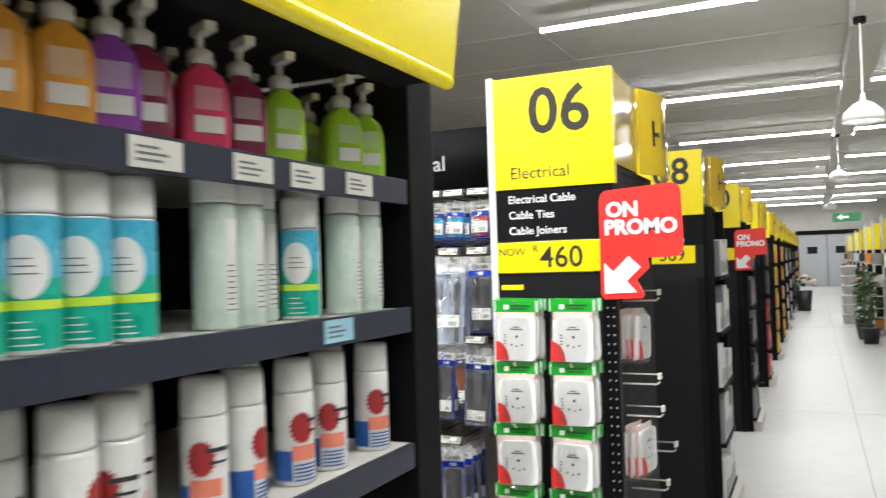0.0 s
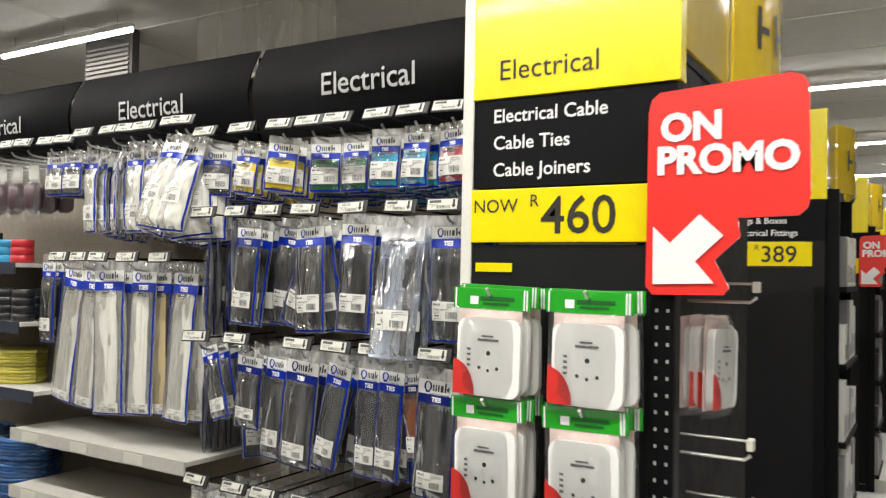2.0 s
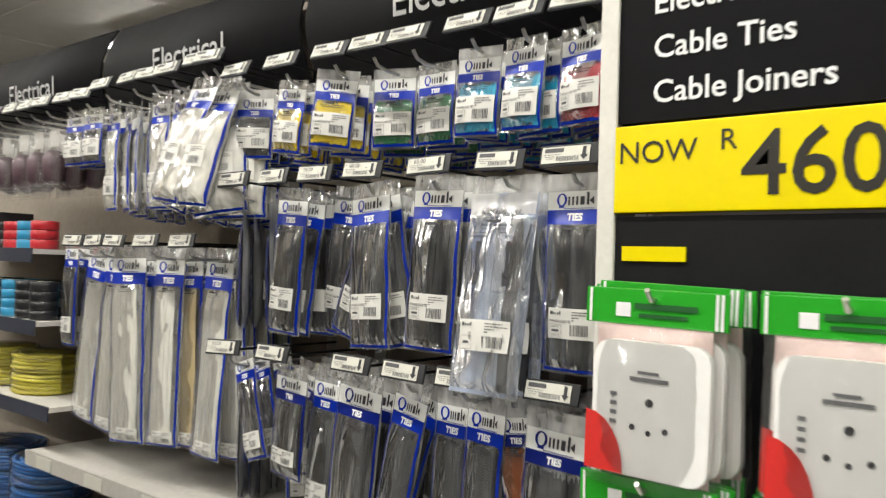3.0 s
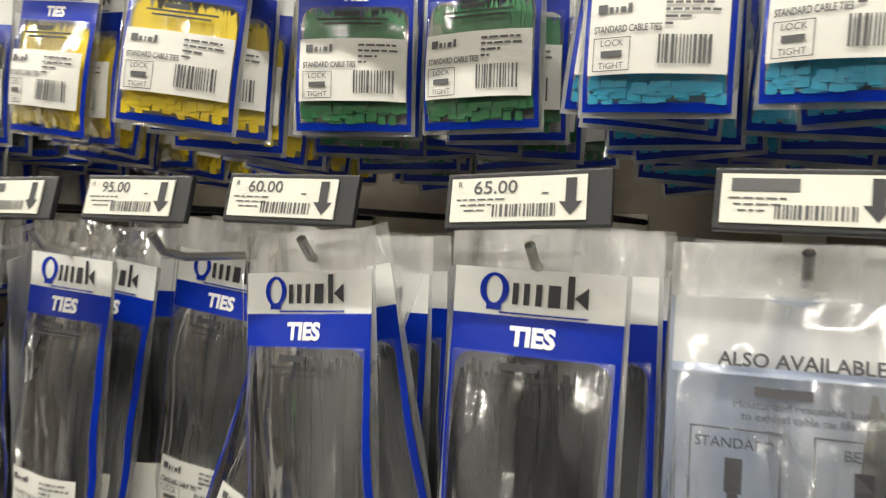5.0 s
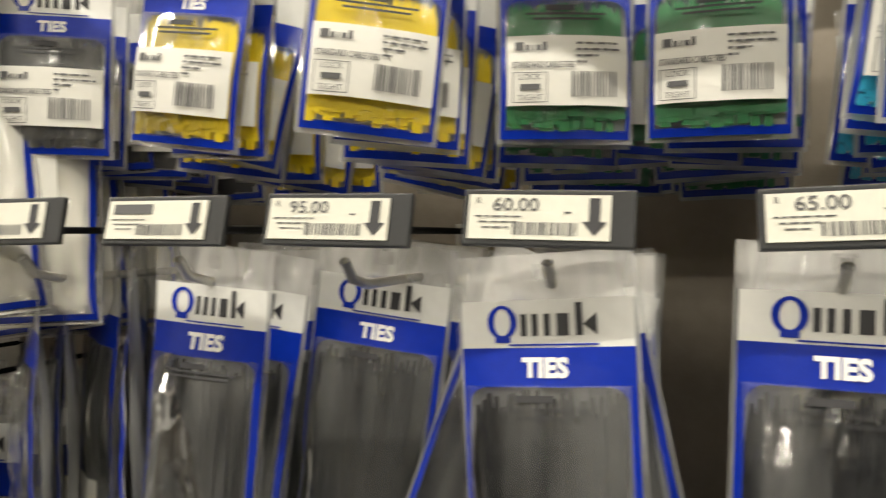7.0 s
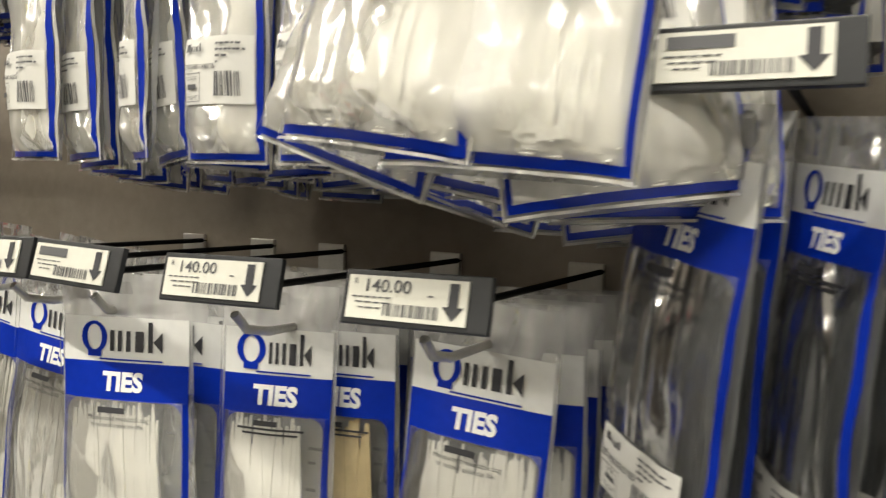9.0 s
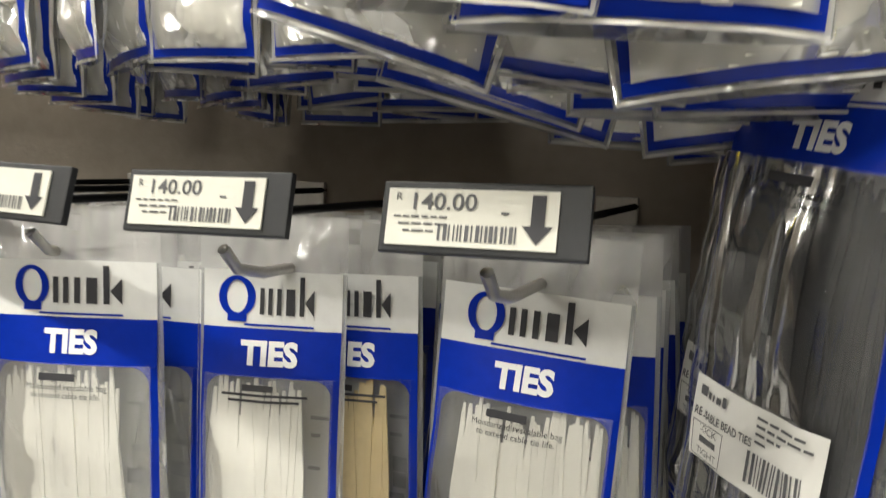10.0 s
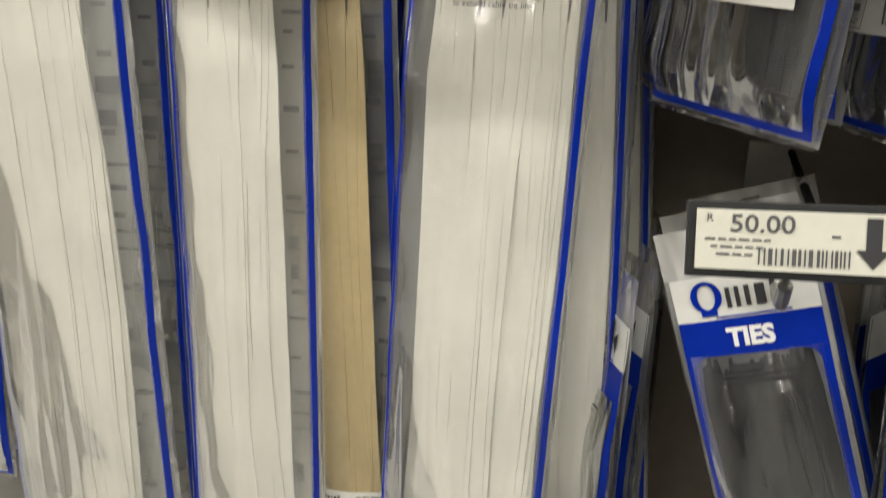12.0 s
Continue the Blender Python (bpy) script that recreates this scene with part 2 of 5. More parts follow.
def slab(points, depth, y=0.0, bm=None):
    """A flat board in the xz plane from its outline, its front at y, going back by depth."""
    own = bm if bm is not None else bmesh.new()
    front = [own.verts.new((x, y, z)) for x, z in points]
    back = [own.verts.new((x, y + depth, z)) for x, z in points]
    n = len(points)
    own.faces.new(front)
    own.faces.new(back[::-1])
    for k in range(n):
        own.faces.new((front[k], back[k], back[(k + 1) % n], front[(k + 1) % n]))
    bmesh.ops.recalc_face_normals(own, faces=own.faces[:])
    return own


def rounded(x0, x1, z0, z1, r, steps=5):
    pts = []
    for cx, cz, a0 in ((x1 - r, z1 - r, 0), (x0 + r, z1 - r, 90), (x0 + r, z0 + r, 180), (x1 - r, z0 + r, 270)):
        for k in range(steps + 1):
            a = radians(a0 + 90 * k / steps)
            pts.append((cx + r * math.cos(a), cz + r * math.sin(a)))
    return pts


TEXTS = {}


def text_flat(words, size, bold=0.0):
    """The built-in font's letters as flat faces: a list of corners and of faces, centred in x, on the base line."""
    key = (words, bold)
    if key not in TEXTS:
        cu = bpy.data.curves.new("letters", "FONT")
        cu.body, cu.align_x, cu.resolution_u, cu.offset = words, "CENTER", 3, bold
        tmp = new("letters", cu)
        me = bpy.data.meshes.new_from_object(tmp.evaluated_get(bpy.context.evaluated_depsgraph_get()))
        TEXTS[key] = ([tuple(v.co) for v in me.vertices], [tuple(p.vertices) for p in me.polygons])
        bpy.data.objects.remove(tmp)
        bpy.data.meshes.remove(me)
    vs, fs = TEXTS[key]
    return [(x * size, y * size) for x, y, _ in vs], fs


def text_mesh(words, size, place, bold=0.0, bm=None, lift=0.001):
    """Letters laid on a surface: place maps flat x, y and a lift to the point in space."""
    own = bm if bm is not None else bmesh.new()
    vs, fs = text_flat(words, size, bold)
    made = [own.verts.new(place(x, y, lift)) for x, y in vs]
    for f in fs:
        try:
            own.faces.new([made[i] for i in f])
        except ValueError:
            pass
    return own


def patch(place, x0, x1, z0, z1, nx=2, nz=2, lift=0.001, bm=None):
    """A printed rectangle laid on a surface."""
    own = bm if bm is not None else bmesh.new()
    grid = [[own.verts.new(place(x0 + (x1 - x0) * i / nx, z0 + (z1 - z0) * j / nz, lift)) for i in range(nx + 1)] for j in range(nz + 1)]
    for j in range(nz):
        for i in range(nx):
            own.faces.new((grid[j][i], grid[j][i + 1], grid[j + 1][i + 1], grid[j + 1][i]))
    return own


def flat_front(x, z, y):
    """A surface that faces -y at a place: for lettering on upright boards."""
    return lambda u, v, lift: (x + u, y - lift, z + v)


def barcode(place, x0, x1, z0, z1, lift, bm, rng):
    x = x0
    while x < x1:
        w = rng.choice((0.0006, 0.0006, 0.001, 0.0014))
        patch(place, x, min(x + w, x1), z0, z1, 1, 1, lift, bm)
        x += w + rng.choice((0.0006, 0.0009, 0.0012))
    return bm


# ---- structure ----
tagged(obj("floor", box(-12, 9, -8, 38, -0.1, 0), FLOOR), "polished pale grey concrete shop floor", "floor", kind="structure")
for k, (a, b, c, d) in enumerate([(-12, 9, 1.0 + 4.5 * i, 1.006 + 4.5 * i) for i in range(8)] + [(1.18, 1.186, -8, 36)]):
    tagged(obj("floor_joint", box(a, b, c, d, -0.01, 0.0008), JOINT), "thin sawn joint in the concrete floor", "floor joint", kind="structure")
bm = box(-12, 9, -8, 38, 3.62, 3.8)
for i in range(35):
    box(-12, 9, -7.5 + 1.25 * i, -7.49 + 1.25 * i, 3.612, 3.62, bm)
for i in range(9):
    box(-11 + 2.4 * i, -10.985 + 2.4 * i, -8, 36, 3.606, 3.614, bm)
tagged(obj("ceiling", bm, CEIL), "white panelled warehouse ceiling with fine seams", "ceiling", kind="structure")
tagged(obj("wall_north", box(-12, 9, 36.0, 36.2, 0, 3.62), WALL), "plain grey far wall of the shop", "wall", kind="structure")
tagged(obj("wall_south", box(-12, 9, -8.2, -8, 0, 3.62), WALL), "plain wall behind the aisles", "wall", kind="structure")
tagged(obj("wall_west", box(-12.2, -12, -8, 38, 0, 3.62), WALL), "pale painted side wall of the shop", "wall", kind="structure")
tagged(obj("wall_east", box(9, 9.2, -8, 38, 0, 3.62), WALL), "plain wall on the far side of the main aisle", "wall", kind="structure")
# boxed duct along the main aisle
duct = empty("ceiling_duct", "white boxed duct running along the ceiling above the main aisle", "duct", pose(0, 0, 0))
part("casing", box(1.28, 1.58, 2.0, 35.9, 3.38, 3.605, bevel=0.01), WHITE_PAINT, duct)
for i in range(14):
    part("collar", box(1.265, 1.595, 3.0 + 2.4 * i, 3.05 + 2.4 * i, 3.365, 3.61), WHITE_PAINT, duct)


def tube_fixture(y, xa, xb):
    e = empty("ceiling_tube_light", "long lit white tube light hung under the ceiling", "tube light", pose((xa + xb) / 2, y, TUBE_Z), "ceiling tube lights")
    w = (xb - xa) / 2
    part("housing", box(-w, w, -0.035, 0.035, 0.0, 0.05, bevel=0.006), WHITE_PAINT, e)
    part("diffuser", rod([(-w, 0, -0.012), (w, 0, -0.012)], 0.024, sides=10), TUBE, e, "glowing tube")
    for s in (-0.8, 0.0, 0.8):
        part("hanger", rod([(s * w, 0, 0.05), (s * w, 0, 3.62 - TUBE_Z)], 0.004, sides=6), STEEL, e)


# the two added unseen rows get the same housing
for ty, xa, xb in TUBES:
    tube_fixture(ty, xa, xb)


def pendant(x, y, z, s=1.0):
    e = empty("pendant_lamp", "white bell-shaped pendant lamp hanging over the main aisle", "pendant lamp", pose(x, y, z), "pendant lamps")
    prof = [(0.02, 0.30), (0.03, 0.22), (0.10, 0.19), (0.19, 0.10), (0.21, 0.0), (0.20, 0.0), (0.18, 0.09), (0.09, 0.175), (0.02, 0.19)]
    part("shade", lathe([(r * s, h * s) for r, h in prof], 28), WHITE_PAINT, e, smooth=True)
    part("bulb", lathe([(0.01, 0.05 * s), (0.07 * s, 0.06 * s), (0.09 * s, 0.10 * s), (0.05 * s, 0.16 * s)], 16), TUBE, e, "glowing bulb", smooth=True)
    part("cord", rod([(0, 0, 0.3 * s), (0, 0, 3.38 - z)], 0.008, sides=6), WHITE_PAINT, e)
    part("ceiling_cup", lathe([(0.05, 3.33 - z), (0.05, 3.38 - z)], 14), BLACK_METAL, e)


pendant(1.33, 5.2, 2.50, 0.8)
pendant(1.33, 12.5, 2.62, 0.8)
pendant(1.32, 20.0, 2.5, 0.8)


# ---- gondolas ----
def aisle_sign(y, number, lines, price, label):
    """The tall end board of a row of shelving: yellow number, black list, yellow price strip, black lower board."""
    e = empty("aisle_sign", label, "aisle sign", pose(0, y, 0), "numbered aisle signs")
    part("edge_post", box(-0.022, 0.0, -0.004, 0.05, 0.0, 2.0, bevel=0.003), POST, e, "cream metal edge post")
    part("lower_board", box(0.0, 0.375, 0.0, 0.03, 0.0, 1.374), BLACK, e)
    part("price_strip", box(0.0, 0.33, -0.006, 0.018, 1.378, 1.474, bevel=0.002), YELLOW, e, "yellow price strip")
    part("strip_backing", box(0.332, 0.375, 0.0, 0.03, 1.374, 1.478), BLACK, e)
    part("list_board", box(0.0, 0.375, 0.0, 0.03, 1.478, 1.638), HEADER, e, "charcoal list board")
    part("number_board", box(0.0, 0.38, -0.004, 0.03, 1.64, 1.992, bevel=0.002), YELLOW, e, "yellow number board")
    part("number", text_mesh(number, 0.2, flat_front(0.215, 1.812, -0.004), bold=0.016), BLACK_TXT, e, "black numerals")
    if lines:
        part("department", text_mesh("Electrical", 0.053, flat_front(0.148, 1.672, -0.004)), BLACK_TXT, e)
        for k, words in enumerate(lines):
            vs, _ = text_flat(words, 0.0348, 0.012)
            part("list_line", text_mesh(words, 0.0348, flat_front(0.042 - min(x for x, _ in vs), 1.596 - 0.049 * k, 0.0), bold=0.012), WHITE_TXT, e)
    else:
        for k in range(3):
            part("list_line", patch(flat_front(0, 0, 0), 0.04, 0.22 - 0.03 * k, 1.59 - 0.045 * k, 1.61 - 0.045 * k), WHITE_TXT, e)
    if price:
        part("price", text_mesh(price, 0.092, flat_front(0.209, 1.394, -0.006), bold=0.008), BLACK_TXT, e)
        part("price_prefix", text_mesh("NOW", 0.034, flat_front(0.05, 1.432, -0.006)), BLACK_TXT, e)
        part("currency_mark", text_mesh("R", 0.031, flat_front(0.127, 1.441, -0.006)), BLACK_TXT, e)
    part("small_ticket", box(0.01, 0.083, -0.003, 0.0, 1.325, 1.341), YELLOW, e, "small yellow ticket")
    # perforated upright at the aisle corner
    up = part("corner_upright", box(0.338, 0.376, -0.012, -0.001, 0.02, 1.30), BLACK_METAL, e, "black perforated upright")
    # raised pale blocks stand in for light showing through the slots
    bm = bmesh.new()
    for i in range(46 if y == 0 else 1):
        for cx in (0.348, 0.366):
            box(cx - 0.002, cx + 0.002, -0.0135, -0.0118, 0.05 + i * 0.027, 0.0555 + i * 0.027, bm)
    tagged(part("perforation", bm, GREY_TXT, up), kind="stuff")
    return e


def end_header(y, parent):
    """Glossy yellow box and bowed board over the aisle end."""
    part("header_side", box(0.30, 0.379, y + 0.03, y + 0.36, 1.70, 1.985, bevel=0.004), YELLOW_GLOSS, parent, "glossy yellow header side")
    bm = bmesh.new()
    n = 12
    cols = []
    for i in range(n + 1):
        u = i / n
        yy = y + 0.37 + 0.43 * u
        xx = 0.385 + 0.055 * math.sin(math.pi * u)
        cols.append([bm.verts.new((xx + d, yy, z)) for d, z in ((0, 1.70), (0, 1.992), (-0.006, 1.992), (-0.006, 1.70))])
    for a, b in zip(cols, cols[1:]):
        for k in range(4):
            bm.faces.new((a[k], b[k], b[(k + 1) % 4], a[(k + 1) % 4]))
    bm.faces.new(cols[0])
    bm.faces.new(cols[-1][::-1])
    bmesh.ops.recalc_face_normals(bm, faces=bm.faces[:])
    board = part("header_board", bm, YELLOW_GLOSS, parent, "bowed glossy yellow board", smooth=False)

    def on_board(u, v, lift):
        t = (u + 0.2) / 0.43
        return (0.385 + 0.055 * math.sin(math.pi * min(max(t, 0), 1)) + lift, y + 0.37 + 0.43 * t, 1.80 + v)
    bmt = text_mesh("NOW", 0.06, lambda u, v, lift: (0.379 + lift, y + 0.17 + u, 1.84 + v))
    part("header_lettering", bmt, BLACK_TXT, parent)
    bmt = bmesh.new()
    for k in range(4):
        patch(on_board, -0.12 + 0.08 * k, -0.105 + 0.08 * k, 0.0, 0.09, 1, 1, 0.002, bmt)
        patch(on_board, -0.12 + 0.08 * k, -0.07 + 0.08 * k, 0.035, 0.05, 3, 1, 0.002, bmt)
    part("header_print", bmt, BLACK_TXT, board)
    part("header_shelf", box(0.05, 0.375, y + 0.03, y + 0.62, 1.68, 1.698), BLACK_METAL, parent)


def gondola(y, west, label):
    """The body of one row of shelving: plinth, dark end wall, back panel, two side uprights."""
    e = empty("shelving_row", label, "shelving", pose(0, 0, 0), "rows of shelving")
    part("end_wall", box(0.30, 0.372, y + 0.031, y + 0.60, 0.0, 1.68), BLACK_METAL, e, "black end wall")
    part("back_panel", box(west, 0.298, y + 0.30, y + 0.32, 0.08, 1.86), BACKBOARD, e, "brown pegboard back panel")
    part("plinth", box(west, 0.298, y + 0.06, y + 0.58, 0.0, 0.10), BLACK_METAL, e)
    end_header(y, e)
    return e


def header_run(y, x0, count, word):
    """Dark bowed boards along the top of a row."""
    for i in range(count):
        xb = x0 - 0.757 * i
        xa = xb - 0.738
        e = empty("header_board", "charcoal bowed header board with white department lettering", "header board", pose(xb, y, 0), "department headers")
        n = 24
        prof = [(0.248 - 0.045 * math.sin(math.pi * k / n), 1.658 + 0.238 * k / n) for k in range(n + 1)]
        bm = bmesh.new()
        rows = [[bm.verts.new((x, yy + d, z)) for x in (xa - xb, 0) for d in (0, 0.006)] for yy, z in prof]
        for a, b in zip(rows, rows[1:]):
            bm.faces.new((a[0], a[2], b[2], b[0]))
            bm.faces.new((a[3], a[1], b[1], b[3]))
            bm.faces.new((a[1], a[0], b[0], b[1]))
            bm.faces.new((a[2], a[3], b[3], b[2]))
        bm.faces.new(rows[-1][0:2] + rows[-1][3:1:-1])
        bm.faces.new(rows[0][0:2] + rows[0][3:1:-1])
        bmesh.ops.recalc_face_normals(bm, faces=bm.faces[:])
        part("board", bm, HEADER, e, smooth=True)

        def on_curve(u, v, lift):
            k = (1.745 + v - 1.658) / 0.238
            return (-0.372 + u, 0.248 - 0.045 * math.sin(math.pi * k) - lift, 1.745 + v)
        part("lettering", text_mesh(word, 0.076, on_curve, bold=0.006, lift=0.0065), GREY_TXT, e, "pale lettering")
        part("bracket", box(-0.012, -0.004, 0.255, 0.30, 1.66, 1.88), BLACK_METAL, e)


gondola(0.0, -9.0, "long dark shelving row stocked with bagged cable ties")
aisle_sign(0.0, "06", ("Electrical Cable", "Cable Ties", "Cable Joiners"), "460",
           "tall yellow and black aisle sign numbered 06")
header_run(0.0, -0.03, 6, "Electrical")
NUMBERS = ["08", "10", "12", "14", "16", "18", "20", "22", "24", "26", "28", "30"]
ROW_Y = [2.12 + 2.36 * i for i in range(12)]
for num, gy in zip(NUMBERS, ROW_Y):
    gondola(gy, -7.0, "dark shelving row end along the main aisle")
    aisle_sign(gy, num, ("Extension Leads", "Plugs & Boxes", "Electrical Fittings") if num == "08" else (), "389" if num == "08" else "",
               "yellow and black aisle sign numbered %s at a row end" % num)


def promo_sign(y):
    """Red speech-bubble promo card with a white arrow, fixed at right angles to the aisle corner."""
    e = empty("promo_sign", "red promo card with white lettering and a white arrow", "promo sign", pose(0, y - 0.028, 0), "promo cards")
    k = 0.00111
    def m(px, py):
        return (0.336 + (px - 1044) * k, 1.624 - (py - 214) * k)
    pts = [m(1060, 222), m(1048, 232), m(1044, 250), m(1042, 500), m(1052, 512), m(1150, 510), m(1158, 500), m(1138, 462), m(1172, 430), m(1168, 404),
           m(1245, 402), m(1256, 392), m(1260, 375), m(1257, 230), m(1250, 217), m(1235, 211)]
    part("card", slab(pts, 0.004, 0.0), RED, e)
    arrow = [m(1053, 415), m(1053, 497), m(1138, 494), m(1112, 464), m(1150, 428), m(1118, 398), m(1077, 438)]
    part("arrow", slab(arrow, 0.002, -0.0025), WHITE_TXT, e, "white arrow pointing down")
    bm = bmesh.new()
    for words, px, py in (("ON", 1062, 292), ("PROMO", 1058, 339)):
        vs, _ = text_flat(words, 0.0595, 0.045)
        x, z = m(px, py)
        text_mesh(words, 0.0595, flat_front(x - min(q for q, _ in vs), z, 0.0), bold=0.045, bm=bm, lift=0.002)
    part("lettering", bm, WHITE_TXT, e, "bold white lettering")
    part("arm", rod([(0.36, 0.004, 1.36), (0.36, 0.03, 1.36)], 0.004), STEEL, e)


promo_sign(0.0)
promo_sign(ROW_Y[1])

# ---- hooks with tickets, and bags of cable ties ----
TAGS = {}


def ticket_meshes(price):
    if price in TAGS:
        return TAGS[price]
    rng = random.Random(price)
    front = lambda u, v, lift: (u, -0.004 - lift, v)
    made = []
    bm = text_mesh(price, 0.0088, lambda u, v, lift: front(u * 1.12 - 0.012, v + 0.0028, lift), bold=0.01, lift=0.0016) if price else patch(front, -0.03, -0.004, 0.003, 0.0085, lift=0.0016)
    if price:
        text_mesh("R", 0.0042, lambda u, v, lift: front(u - 0.0295, v + 0.006, lift), bm=bm, lift=0.0016)
        patch(front, 0.0105, 0.0135, 0.0018, 0.0026, lift=0.0016, bm=bm)
    for k in range(3):
        p = -0.031 + 0.002 * k
        while p < -0.009 - 0.004 * k:
            q = p + rng.uniform(0.002, 0.005)
            patch(front, p, q, -0.0003 - 0.0026 * k, 0.0004 - 0.0026 * k, lift=0.0016, bm=bm)
            p = q + 0.0009
    barcode(front, -0.013, 0.017, -0.0085, -0.0025, 0.0016, bm, rng)
    made.append(("ticket_print", bm, SOFT_INK))
    bm = bmesh.new()
    vs = [bm.verts.new(front(u, v, 0.0017)) for u, v in ((0.0215, 0.009), (0.0265, 0.009), (0.0265, -0.002), (0.0295, -0.002), (0.024, -0.0085), (0.0185, -0.002), (0.0215, -0.002))]
    bm.faces.new(vs)
    made.append(("ticket_arrow", bm, INK))
    made.append(("card", box(-0.034, 0.031, -0.0052, -0.0042, -0.0105, 0.0105), CARD))
    out = []
    for name, bm, material in made:
        me = bpy.data.meshes.new(name)
        bm.to_mesh(me)
        bm.free()
        me.materials.append(material)
        out.append((name, me))
    TAGS[price] = out
    return out


def mesh_of(name, bm, material, smooth=False):
    me = bpy.data.meshes.new(name)
    bm.to_mesh(me)
    bm.free()
    me.materials.append(material)
    for p in me.polygons:
        p.use_smooth = smooth
    return me


HOLDER_ME = mesh_of("ticket_holder", box(-0.037, 0.042, -0.004, 0.0, -0.0135, 0.0135, bevel=0.001), HOLDER)
HOOKS = {}


def peg_hook(x, z, tip, price="", tilt=20.0, yaw=0.0, back=0.30, ticket=True, label="zinc wire peg hook holding a white price ticket"):
    """A double wire hook from the back panel: the lower bar carries bags, the upper one the ticket. tip: y of its front end."""
    reach = round(back - tip, 3)
    key = (reach, ticket)
    if key not in HOOKS:
        a = mesh_of("bar", rod([(0, 0, 0), (0, -reach + 0.03, 0), (0, -reach + 0.01, 0.004), (0, -reach, 0.014)], 0.0028), STEEL, True)
        b = mesh_of("ticket_bar", rod([(0.012, 0, 0.03), (0.012, -reach - 0.012, 0.03)], 0.0022), BLACK_METAL, True)
        c = mesh_of("back_plate", box(-0.014, 0.014, -0.004, 0.0, -0.018, 0.036, bevel=0.001), STEEL)
        HOOKS[key] = (a, b, c)
    e = empty("peg_hook", label, "peg hook", pose(x, back, z), "peg hooks on the back panel")
    bar, tbar, plate = HOOKS[key]
    share("bar", bar, e)
    share("back_plate", plate, e)
    if ticket:
        share("ticket_bar", tbar, e)
        h = share("ticket_holder", HOLDER_ME, e, pose(0.0, -reach - 0.012, 0.034, -tilt, random.uniform(-2, 2), yaw + random.uniform(-4, 4)))
        for name, me in ticket_meshes(price):
            share(name, me, h)
    return e


